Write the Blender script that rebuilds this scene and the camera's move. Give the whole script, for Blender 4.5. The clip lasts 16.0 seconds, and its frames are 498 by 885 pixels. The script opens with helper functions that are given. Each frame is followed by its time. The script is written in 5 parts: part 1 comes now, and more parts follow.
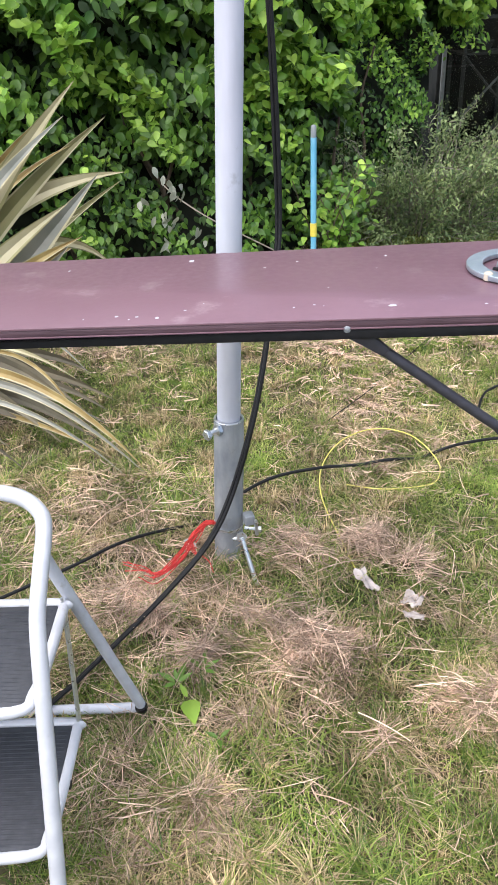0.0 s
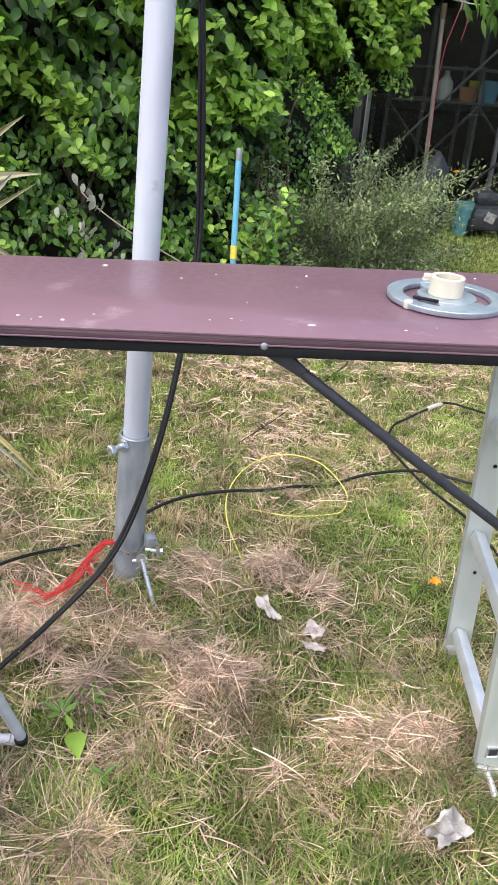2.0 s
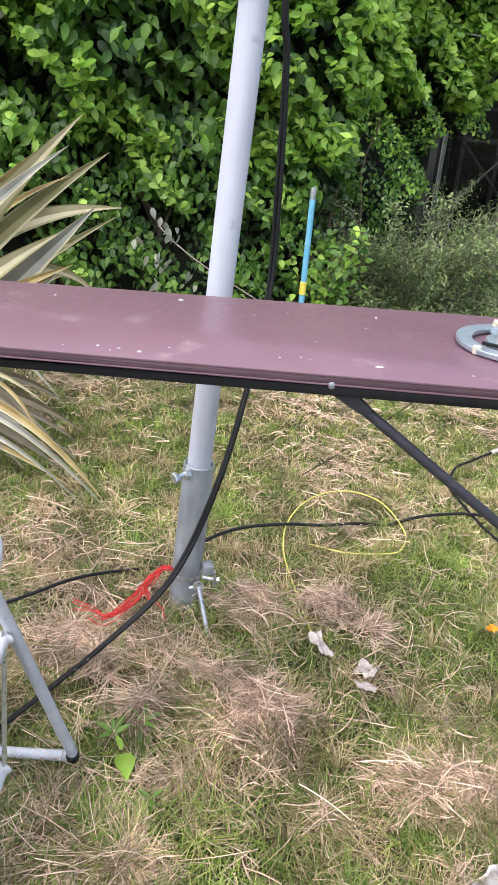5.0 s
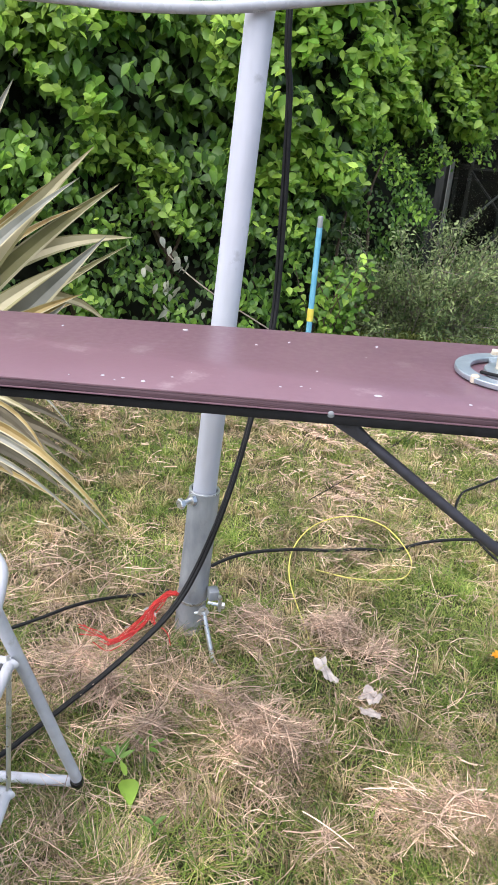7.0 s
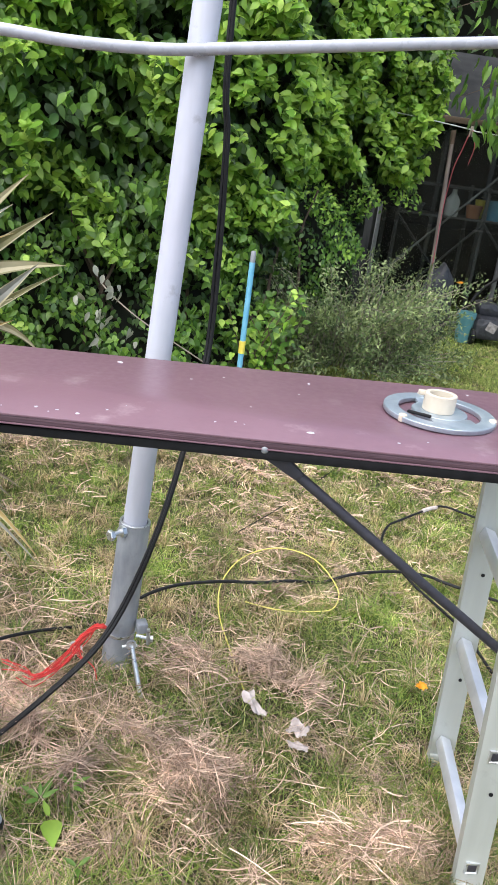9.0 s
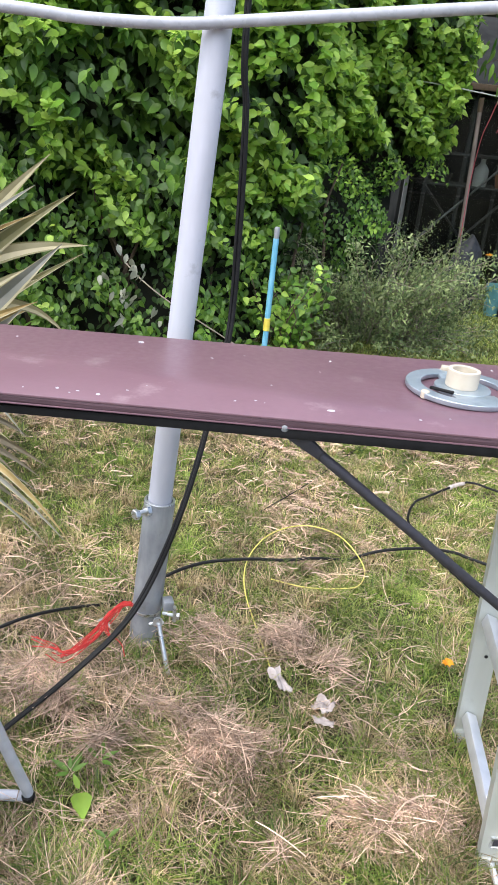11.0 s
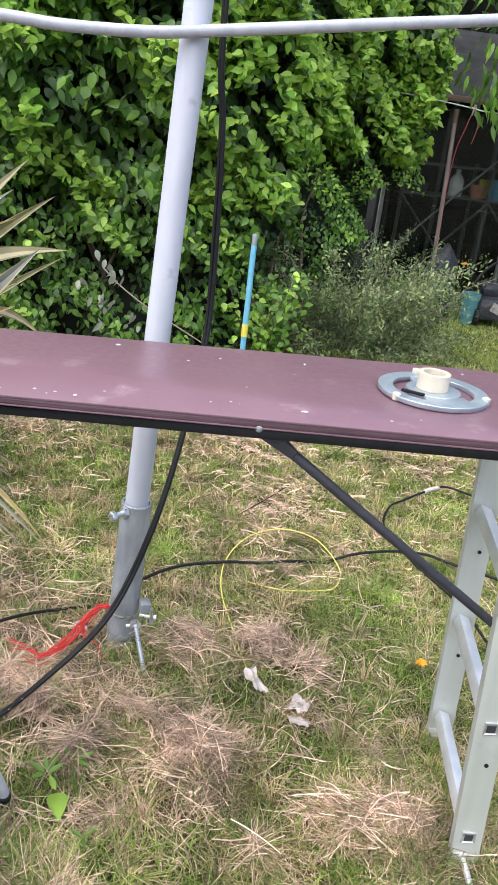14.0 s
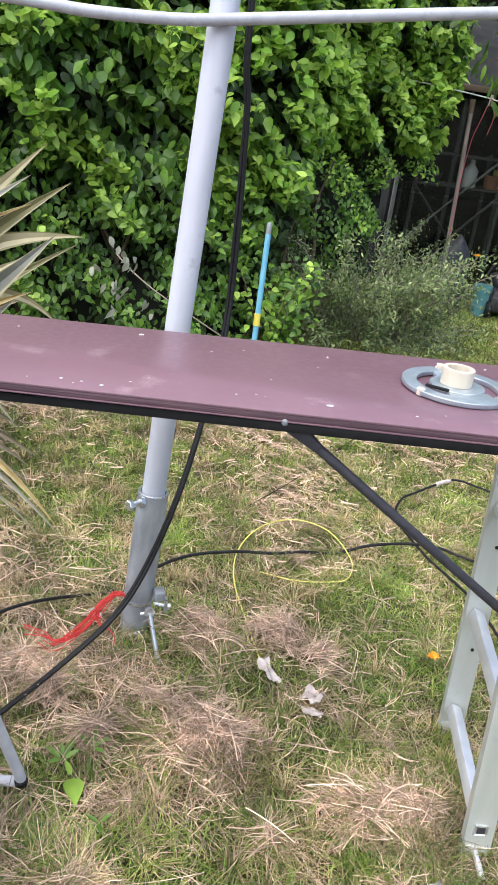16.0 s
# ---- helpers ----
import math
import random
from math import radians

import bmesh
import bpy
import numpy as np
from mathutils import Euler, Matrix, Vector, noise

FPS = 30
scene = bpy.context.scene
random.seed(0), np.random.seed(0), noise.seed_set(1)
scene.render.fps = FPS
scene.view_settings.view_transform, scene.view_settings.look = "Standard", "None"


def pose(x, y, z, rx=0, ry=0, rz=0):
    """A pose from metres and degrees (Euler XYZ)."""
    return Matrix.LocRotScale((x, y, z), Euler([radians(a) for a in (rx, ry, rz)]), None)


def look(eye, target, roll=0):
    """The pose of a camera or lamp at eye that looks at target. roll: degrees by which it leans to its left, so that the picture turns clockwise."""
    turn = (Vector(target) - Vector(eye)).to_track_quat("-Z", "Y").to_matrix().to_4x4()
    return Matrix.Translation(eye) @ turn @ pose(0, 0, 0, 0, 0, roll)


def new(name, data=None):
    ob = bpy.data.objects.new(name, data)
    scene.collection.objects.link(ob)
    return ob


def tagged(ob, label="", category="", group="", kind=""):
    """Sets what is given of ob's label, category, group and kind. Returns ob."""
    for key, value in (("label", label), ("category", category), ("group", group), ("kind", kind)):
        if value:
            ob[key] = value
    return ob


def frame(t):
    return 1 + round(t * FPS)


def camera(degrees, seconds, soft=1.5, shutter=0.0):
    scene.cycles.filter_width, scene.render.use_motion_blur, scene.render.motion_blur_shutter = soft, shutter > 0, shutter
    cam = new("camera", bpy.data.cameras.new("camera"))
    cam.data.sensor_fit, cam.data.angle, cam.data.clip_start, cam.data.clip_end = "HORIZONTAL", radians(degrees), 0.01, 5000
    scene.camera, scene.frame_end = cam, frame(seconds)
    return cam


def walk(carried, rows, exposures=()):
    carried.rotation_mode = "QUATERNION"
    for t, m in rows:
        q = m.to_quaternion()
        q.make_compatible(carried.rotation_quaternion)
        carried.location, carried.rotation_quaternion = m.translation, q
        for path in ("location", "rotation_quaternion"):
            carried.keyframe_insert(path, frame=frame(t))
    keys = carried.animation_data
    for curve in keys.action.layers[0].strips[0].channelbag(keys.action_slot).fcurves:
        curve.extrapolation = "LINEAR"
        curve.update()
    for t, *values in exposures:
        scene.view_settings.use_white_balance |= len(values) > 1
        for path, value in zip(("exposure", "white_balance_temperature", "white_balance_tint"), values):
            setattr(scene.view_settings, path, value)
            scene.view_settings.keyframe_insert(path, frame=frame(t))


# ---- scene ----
cam = camera(35.8, 16.0, soft=1.1)
PATH = [
    (0, (0.067, -0.027, 1.412), (0.04, 1.716, 0.432), -2.6),
    (0.5, (0.069, -0.004, 1.405), (0.088, 1.749, 0.441), -1.3),
    (1, (0.071, -0.009, 1.381), (0.214, 1.749, 0.438), 2.6),
    (1.5, (0.072, 0.003, 1.376), (0.282, 1.77, 0.463), 4.0),
    (2, (0.07, 0.029, 1.372), (0.28, 1.79, 0.449), 4.3),
    (2.5, (0.062, 0.029, 1.375), (0.24, 1.798, 0.459), 4.5),
    (3, (0.065, 0.024, 1.386), (0.201, 1.802, 0.479), 4.3),
    (3.5, (0.065, 0.016, 1.391), (0.172, 1.802, 0.496), 4.4),
    (4, (0.057, 0.014, 1.382), (0.147, 1.806, 0.499), 4.8),
    (6.5, (0.07, -0.011, 1.405), (0.089, 1.811, 0.581), 4.7),
    (7, (0.074, -0.013, 1.406), (0.095, 1.816, 0.599), 4.6),
    (7.5, (0.071, -0.011, 1.407), (0.1, 1.824, 0.614), 4.6),
    (8, (0.069, -0.011, 1.404), (0.108, 1.814, 0.587), 4.6),
    (8.5, (0.054, -0.021, 1.423), (0.202, 1.858, 0.753), 9.0),
    (9, (0.063, -0.022, 1.419), (0.262, 1.833, 0.699), 7.6),
    (9.5, (0.067, -0.018, 1.421), (0.254, 1.813, 0.637), 6.9),
    (12, (0.083, -0.029, 1.423), (0.202, 1.814, 0.653), 6.4),
    (12.5, (0.087, -0.049, 1.428), (0.229, 1.796, 0.669), 6.5),
    (13, (0.093, -0.053, 1.429), (0.253, 1.793, 0.677), 6.6),
    (13.5, (0.088, -0.05, 1.428), (0.263, 1.795, 0.675), 6.7),
    (14, (0.082, -0.047, 1.421), (0.266, 1.794, 0.662), 6.9),
    (14.5, (0.074, -0.049, 1.423), (0.26, 1.787, 0.653), 7.2),
    (15, (0.061, -0.051, 1.417), (0.246, 1.782, 0.64), 7.4),
    (15.5, (0.053, -0.046, 1.415), (0.233, 1.785, 0.629), 7.7),
    (16, (0.046, -0.043, 1.425), (0.222, 1.786, 0.636), 7.8),
]
walk(cam, [(t, look(e, a, r)) for t, e, a, r in PATH])

# ---- light: bright overcast day ----
world = bpy.data.worlds.new("sky")
scene.world = world
world.use_nodes = True
wn = world.node_tree
sky = wn.nodes.new("ShaderNodeTexSky")
sky.sky_type = "NISHITA"
sky.sun_disc = False
sky.sun_elevation = radians(62)
sky.sun_rotation = radians(229)
sky.dust_density = 3.0
wn.links.new(sky.outputs[0], wn.nodes["Background"].inputs[0])
wn.nodes["Background"].inputs[1].default_value = 0.15
sun = new("sun", bpy.data.lights.new("sun", "SUN"))
sun.data.energy, sun.data.angle, sun.data.color = 2.7, radians(110), (1.0, 0.975, 0.945)
sun.matrix_world = look((-3.6, -1.6, 11.5), (0, 1.5, 0))
scene.view_settings.exposure = 0.80

# ---- materials ----


def mat(name, c1, c2, rough=0.6, metal=0.0, scale=30.0, bump=0.15, vary="", amount=0.35, thin=0.0, big=2.0, stretch=(1, 1, 1), spec=0.5, dist=0.004):
    """Two colours mixed by a fine and a broad noise, with relief; vary: brightness by island or by object."""
    m = bpy.data.materials.new(name)
    m.use_nodes = True
    nt = m.node_tree
    n, li = nt.nodes, nt.links
    b = n["Principled BSDF"]
    tc = n.new("ShaderNodeTexCoord")
    mp = n.new("ShaderNodeMapping")
    mp.inputs["Scale"].default_value = stretch
    li.new(tc.outputs["Object"], mp.inputs[0])
    fine = n.new("ShaderNodeTexNoise")
    fine.inputs["Scale"].default_value = scale
    fine.inputs["Detail"].default_value = 5
    li.new(mp.outputs[0], fine.inputs["Vector"])
    broad = n.new("ShaderNodeTexNoise")
    broad.inputs["Scale"].default_value = big
    broad.inputs["Detail"].default_value = 3
    li.new(tc.outputs["Object"], broad.inputs["Vector"])
    add = n.new("ShaderNodeMath")
    add.operation = "ADD"
    li.new(fine.outputs[0], add.inputs[0])
    li.new(broad.outputs[0], add.inputs[1])
    rng = n.new("ShaderNodeMapRange")
    rng.inputs[1].default_value, rng.inputs[2].default_value = 0.75, 1.25
    li.new(add.outputs[0], rng.inputs[0])
    mix = n.new("ShaderNodeMix")
    mix.data_type = "RGBA"
    mix.inputs["A"].default_value, mix.inputs["B"].default_value = (*c1, 1), (*c2, 1)
    li.new(rng.outputs[0], mix.inputs["Factor"])
    col = mix.outputs["Result"]
    if vary:
        if vary == "island":
            g = n.new("ShaderNodeNewGeometry")
            r = g.outputs["Random Per Island"]
        else:
            g = n.new("ShaderNodeObjectInfo")
            r = g.outputs["Random"]
        li.new(r, mix.inputs["Factor"])
        hsv = n.new("ShaderNodeHueSaturation")
        vr = n.new("ShaderNodeMapRange")
        vr.inputs[1].default_value, vr.inputs[2].default_value = 0.75, 1.25
        vr.inputs[3].default_value, vr.inputs[4].default_value = 1 - amount, 1 + amount
        li.new(add.outputs[0], vr.inputs[0])
        li.new(vr.outputs[0], hsv.inputs["Value"])
        li.new(col, hsv.inputs["Color"])
        col = hsv.outputs[0]
    li.new(col, b.inputs["Base Color"])
    b.inputs["Roughness"].default_value = rough
    b.inputs["Metallic"].default_value = metal
    b.inputs["Specular IOR Level"].default_value = spec
    rr = n.new("ShaderNodeMapRange")
    rr.inputs[3].default_value, rr.inputs[4].default_value = max(rough - 0.12, 0.03), min(rough + 0.12, 1)
    li.new(fine.outputs[0], rr.inputs[0])
    li.new(rr.outputs[0], b.inputs["Roughness"])
    if bump:
        bp = n.new("ShaderNodeBump")
        bp.inputs["Strength"].default_value, bp.inputs["Distance"].default_value = bump, dist
        li.new(fine.outputs[0], bp.inputs["Height"])
        li.new(bp.outputs[0], b.inputs["Normal"])
    if thin:
        tr = n.new("ShaderNodeBsdfTranslucent")
        li.new(col, tr.inputs[0])
        ms = n.new("ShaderNodeMixShader")
        ms.inputs[0].default_value = thin
        li.new(b.outputs[0], ms.inputs[1])
        li.new(tr.outputs[0], ms.inputs[2])
        li.new(ms.outputs[0], n["Material Output"].inputs["Surface"])
    return m


M_SOIL = mat("soil_thatch", (0.028, 0.026, 0.011), (0.10, 0.09, 0.038), 0.95, scale=60, bump=0.8, big=4)
M_GRASS = mat("grass", (0.050, 0.122, 0.017), (0.35, 0.455, 0.088), 0.5, scale=6, bump=0, vary="island", amount=0.4, thin=0.35, big=1.6)
M_PALEGRASS = mat("pale_grass", (0.28, 0.34, 0.07), (0.66, 0.69, 0.25), 0.5, scale=6, bump=0, vary="island", amount=0.35, thin=0.35, big=1.6)
M_DRYGRASS = mat("dry_grass", (0.18, 0.13, 0.055), (0.78, 0.63, 0.37), 0.7, scale=6, bump=0, vary="island", amount=0.4, thin=0.25, big=1.6)
M_HAY = mat("hay", (0.20, 0.125, 0.08), (0.92, 0.69, 0.53), 0.75, scale=30, bump=0, vary="island", amount=0.5, thin=0.12, big=6)
M_LEAF = mat("hedge_leaf", (0.042, 0.12, 0.017), (0.20, 0.37, 0.055), 0.38, scale=9, bump=0.1, vary="island", amount=0.4, thin=0.3, big=1.3, spec=0.5)
M_LEAFNEW = mat("young_leaf", (0.16, 0.34, 0.035), (0.41, 0.60, 0.095), 0.40, scale=9, bump=0.1, vary="island", amount=0.35, thin=0.35, big=1.3, spec=0.5)
# darker copy of the leaf green, with shade put into the colour
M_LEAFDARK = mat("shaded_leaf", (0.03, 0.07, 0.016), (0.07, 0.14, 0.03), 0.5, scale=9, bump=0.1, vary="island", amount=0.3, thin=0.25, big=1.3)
M_DEADLEAF = mat("pale_dead_leaf", (0.30, 0.32, 0.25), (0.50, 0.52, 0.44), 0.7, scale=40, bump=0.2, vary="island", amount=0.2, thin=0.2)
M_SHRUB = mat("shrub_leaf", (0.055, 0.11, 0.034), (0.38, 0.46, 0.20), 0.5, scale=14, bump=0, vary="island", amount=0.5, thin=0.3, big=5)
M_BARK = mat("bark", (0.06, 0.045, 0.03), (0.14, 0.10, 0.07), 0.9, scale=50, bump=0.6, stretch=(1, 1, 0.2))
# near-black colour that stands for the shade between leaves
M_DEEPSHADE = mat("foliage_shade", (0.005, 0.007, 0.003), (0.015, 0.017, 0.007), 0.95, scale=12, bump=0.6)
M_GALV = mat("galvanised_pole", (0.50, 0.52, 0.60), (0.57, 0.59, 0.68), 0.55, 0.0, scale=45, bump=0.06, big=7, stretch=(1, 1, 0.15))
M_SOCKET = mat("dull_galvanised", (0.25, 0.27, 0.30), (0.42, 0.44, 0.47), 0.5, 0.3, scale=40, bump=0.12, big=9, stretch=(1, 1, 0.3))
M_ZINC = mat("zinc_bolt", (0.55, 0.57, 0.60), (0.72, 0.74, 0.76), 0.3, 0.85, scale=80, bump=0.05)
M_ALU = mat("aluminium", (0.46, 0.49, 0.46), (0.58, 0.61, 0.58), 0.45, 0.3, scale=25, bump=0.04, big=4, stretch=(1, 1, 0.1))
M_RUNG = mat("rung_aluminium", (0.62, 0.64, 0.68), (0.76, 0.78, 0.82), 0.38, 0.5, scale=25, bump=0.05, big=5)
M_PLY = mat("brown_film_ply", (0.178, 0.099, 0.126), (0.205, 0.118, 0.148), 0.34, scale=70, bump=0.05, big=5.5, spec=0.6)
M_PLYEDGE = mat("ply_edge", (0.070, 0.038, 0.050), (0.13, 0.072, 0.092), 0.6, scale=60, bump=0.3, stretch=(0.05, 1, 8), big=9)
M_BLACK = mat("black_steel", (0.006, 0.006, 0.007), (0.014, 0.014, 0.016), 0.7, 0.0, scale=60, bump=0.1, spec=0.25)
M_BRACE = mat("brace_coating", (0.026, 0.026, 0.034), (0.050, 0.049, 0.062), 0.5, 0.0, scale=60, bump=0.1)
M_RUBBER = mat("black_cable", (0.007, 0.007, 0.008), (0.015, 0.015, 0.017), 0.45, scale=70, bump=0.05, spec=0.3)
M_WHITEPAINT = mat("white_paint", (0.46, 0.475, 0.52), (0.58, 0.595, 0.64), 0.35, scale=30, bump=0.05, big=6)
M_GREYPAINT = mat("grey_white_paint", (0.48, 0.50, 0.57), (0.60, 0.62, 0.69), 0.4, scale=30, bump=0.05, big=6)
M_MAT = mat("ribbed_rubber", (0.03, 0.033, 0.042), (0.06, 0.064, 0.075), 0.65, scale=60, bump=0.2)
M_NYLON = mat("nylon", (0.56, 0.50, 0.40), (0.64, 0.58, 0.48), 0.45, scale=40, bump=0.05)
M_STEELBLUE = mat("bluish_steel", (0.34, 0.41, 0.47), (0.46, 0.53, 0.58), 0.35, 0.6, scale=60, bump=0.06, big=20)
M_TUBE = mat("grey_plastic_tube", (0.36, 0.38, 0.43), (0.45, 0.47, 0.52), 0.28, 0.0, scale=30, bump=0.03, big=4)
M_BLUE = mat("blue_paint", (0.10, 0.40, 0.62), (0.22, 0.54, 0.74), 0.5, scale=40, bump=0.15, big=10, stretch=(1, 1, 0.2))
M_YELLOW = mat("yellow_tape", (0.75, 0.62, 0.08), (0.85, 0.74, 0.15), 0.5, scale=40, bump=0.1)
M_CORD = mat("yellow_cord", (0.66, 0.60, 0.12), (0.80, 0.74, 0.22), 0.55, scale=60, bump=0.1)
M_RED = mat("red_twine", (0.48, 0.018, 0.018), (0.70, 0.06, 0.05), 0.6, scale=60, bump=0.1)
M_DULLRED = mat("faded_red_twine", (0.32, 0.04, 0.06), (0.45, 0.09, 0.11), 0.7, scale=60, bump=0.1)
M_PAPER = mat("dirty_paper", (0.36, 0.30, 0.27), (0.62, 0.55, 0.52), 0.8, scale=40, bump=0.5, big=14)
M_PLASTICBAG = mat("crumpled_plastic", (0.20, 0.18, 0.17), (0.46, 0.43, 0.41), 0.35, scale=40, bump=0.7, big=25)
M_ORANGE = mat("orange_petal", (0.85, 0.32, 0.01), (0.95, 0.48, 0.03), 0.5, scale=60, bump=0.3, thin=0.2)
M_FLAX = mat("flax_leaf", (0.15, 0.145, 0.06), (0.30, 0.28, 0.13), 0.42, scale=6, bump=0.35, big=4, thin=0.15, vary="object", amount=0.25)
M_FLAXPALE = mat("flax_leaf_pale", (0.38, 0.34, 0.19), (0.58, 0.53, 0.35), 0.45, scale=6, bump=0.3, big=4, thin=0.2)
M_FLAXGREY = mat("flax_leaf_grey", (0.17, 0.18, 0.155), (0.32, 0.32, 0.28), 0.4, scale=6, bump=0.3, big=4, thin=0.12)
M_FLAXDEAD = mat("dead_flax", (0.075, 0.065, 0.04), (0.19, 0.165, 0.11), 0.6, scale=8, bump=0.4, big=5, vary="object", amount=0.35)
M_FLAXTAN = mat("flax_leaf_tan", (0.24, 0.16, 0.05), (0.46, 0.35, 0.14), 0.5, scale=6, bump=0.3, big=6, thin=0.2)
M_PROP = mat("weathered_prop", (0.16, 0.13, 0.12), (0.30, 0.26, 0.24), 0.8, scale=40, bump=0.3, stretch=(1, 1, 0.1))
# frame metal made darker; shade of the greenhouse inside is in the colour
M_STAGING = mat("shaded_staging", (0.05, 0.052, 0.055), (0.11, 0.115, 0.12), 0.6, 0.3, scale=40, bump=0.1)
M_GHFRAME = mat("greenhouse_bar", (0.13, 0.135, 0.14), (0.22, 0.225, 0.23), 0.5, 0.5, scale=40, bump=0.1)
# near-black, so the dim inside is put into the colour
M_GHDARK = mat("greenhouse_shade", (0.016, 0.017, 0.018), (0.035, 0.037, 0.037), 0.95, scale=8, bump=0.2, spec=0.1)
M_TERRACOTTA = mat("terracotta", (0.30, 0.13, 0.07), (0.42, 0.20, 0.12), 0.85, scale=30, bump=0.2)
M_PLASTICWHITE = mat("milky_plastic", (0.45, 0.46, 0.47), (0.58, 0.59, 0.60), 0.5, scale=20, bump=0.05)
M_TUBBLUE = mat("blue_plastic", (0.08, 0.25, 0.40), (0.12, 0.33, 0.48), 0.45, scale=20, bump=0.05)
M_TUBTEAL = mat("teal_plastic", (0.07, 0.21, 0.23), (0.11, 0.28, 0.30), 0.5, scale=20, bump=0.05)
M_DARKBAG = mat("dark_plastic_sack", (0.02, 0.022, 0.028), (0.05, 0.052, 0.06), 0.45, scale=18, bump=0.8, dist=0.02)
M_WOOD = mat("grey_wood", (0.22, 0.19, 0.15), (0.34, 0.30, 0.25), 0.8, scale=30, bump=0.3, stretch=(0.1, 1, 1))


def glass(name):
    m = bpy.data.materials.new(name)
    m.use_nodes = True
    b = m.node_tree.nodes["Principled BSDF"]
    b.inputs["Base Color"].default_value = (0.55, 0.6, 0.58, 1)
    b.inputs["Transmission Weight"].default_value = 1.0
    b.inputs["Roughness"].default_value = 0.08
    b.inputs["IOR"].default_value = 1.3
    return m


M_GLASS = glass("greenhouse_glass")


def smudge(m, colour, scale, low, high, most):
    """Rubbed chalky patches mixed over the base colour."""
    nt = m.node_tree
    n, li = nt.nodes, nt.links
    b = n["Principled BSDF"]
    old = b.inputs["Base Color"].links[0].from_socket
    tc = n.new("ShaderNodeTexCoord")
    tex = n.new("ShaderNodeTexNoise")
    tex.inputs["Scale"].default_value, tex.inputs["Detail"].default_value, tex.inputs["Roughness"].default_value = scale, 6, 0.65
    li.new(tc.outputs["Object"], tex.inputs["Vector"])
    r = n.new("ShaderNodeMapRange")
    r.inputs[1].default_value, r.inputs[2].default_value, r.inputs[4].default_value = low, high, most
    li.new(tex.outputs[0], r.inputs[0])
    mix = n.new("ShaderNodeMix")
    mix.data_type = "RGBA"
    mix.inputs["B"].default_value = (*colour, 1)
    li.new(old, mix.inputs["A"])
    li.new(r.outputs[0], mix.inputs["Factor"])
    li.new(mix.outputs["Result"], b.inputs["Base Color"])


smudge(M_PLY, (0.46, 0.36, 0.38), 7.0, 0.60, 0.74, 0.45)
smudge(M_GALV, (0.26, 0.27, 0.30), 14.0, 0.62, 0.72, 0.5)
smudge(M_WHITEPAINT, (0.30, 0.28, 0.25), 22.0, 0.62, 0.72, 0.5)
smudge(M_GREYPAINT, (0.28, 0.26, 0.24), 24.0, 0.60, 0.72, 0.6)
smudge(M_ALU, (0.30, 0.31, 0.30), 18.0, 0.62, 0.74, 0.4)
smudge(M_SOCKET, (0.14, 0.13, 0.12), 16.0, 0.58, 0.72, 0.5)
smudge(M_BRACE, (0.16, 0.15, 0.14), 20.0, 0.66, 0.76, 0.5)
smudge(M_STEELBLUE, (0.55, 0.60, 0.63), 20.0, 0.58, 0.72, 0.5)

# ---- mesh helpers ----


def link(name, bm, material, parent=None, label="", smooth=True):
    me = bpy.data.meshes.new(name)
    bm.normal_update()
    bm.to_mesh(me)
    bm.free()
    if smooth:
        me.shade_smooth()
        me.set_sharp_from_angle(angle=radians(40))
    me.materials.append(material)
    ob = new(name, me)
    if parent is not None:
        ob.parent = parent
    if label:
        ob["label"] = label
    return ob


def part(name, bm, material, parent, label=""):
    return link(name, bm, material, parent, label)


def thing(name, label, category, group="", kind="", at=(0, 0, 0)):
    ob = new(name)
    ob.empty_display_size = 0.05
    ob.location = at
    return tagged(ob, label, category, group, kind)


def smooth_path(points, steps=6):
    p = [Vector(q) for q in points]
    if len(p) < 3:
        return p
    ext = [2 * p[0] - p[1]] + p + [2 * p[-1] - p[-2]]
    out = []
    for i in range(1, len(ext) - 2):
        a, b, c, d = ext[i - 1], ext[i], ext[i + 1], ext[i + 2]
        for k in range(steps):
            t = k / steps
            out.append(0.5 * (2 * b + (c - a) * t + (2 * a - 5 * b + 4 * c - d) * t * t + (3 * b - a - 3 * c + d) * t ** 3))
    out.append(p[-1])
    return out


def sweep(bm, points, radius, sides=10, steps=6, taper=None, caps=True):
    path = smooth_path(points, steps) if steps else [Vector(q) for q in points]
    up = Vector((0, 0, 1))
    prev = None
    rings = []
    for i, q in enumerate(path):
        d = (path[min(i + 1, len(path) - 1)] - path[max(i - 1, 0)]).normalized()
        if prev is None:
            side = d.cross(up if abs(d.z) < 0.9 else Vector((1, 0, 0))).normalized()
        else:
            side = (prev - d * prev.dot(d)).normalized()
        prev = side
        other = d.cross(side)
        r = radius if taper is None else radius + (taper - radius) * i / max(len(path) - 1, 1)
        rings.append([bm.verts.new(q + (side * math.cos(a) + other * math.sin(a)) * r) for a in (2 * math.pi * k / sides for k in range(sides))])
    for a, b in zip(rings, rings[1:]):
        for k in range(sides):
            bm.faces.new((a[k], a[(k + 1) % sides], b[(k + 1) % sides], b[k]))
    if caps:
        bm.faces.new(rings[0][::-1])
        bm.faces.new(rings[-1])
    return bm


def tube(points, radius, sides=10, steps=6, taper=None):
    return sweep(bmesh.new(), points, radius, sides, steps, taper)


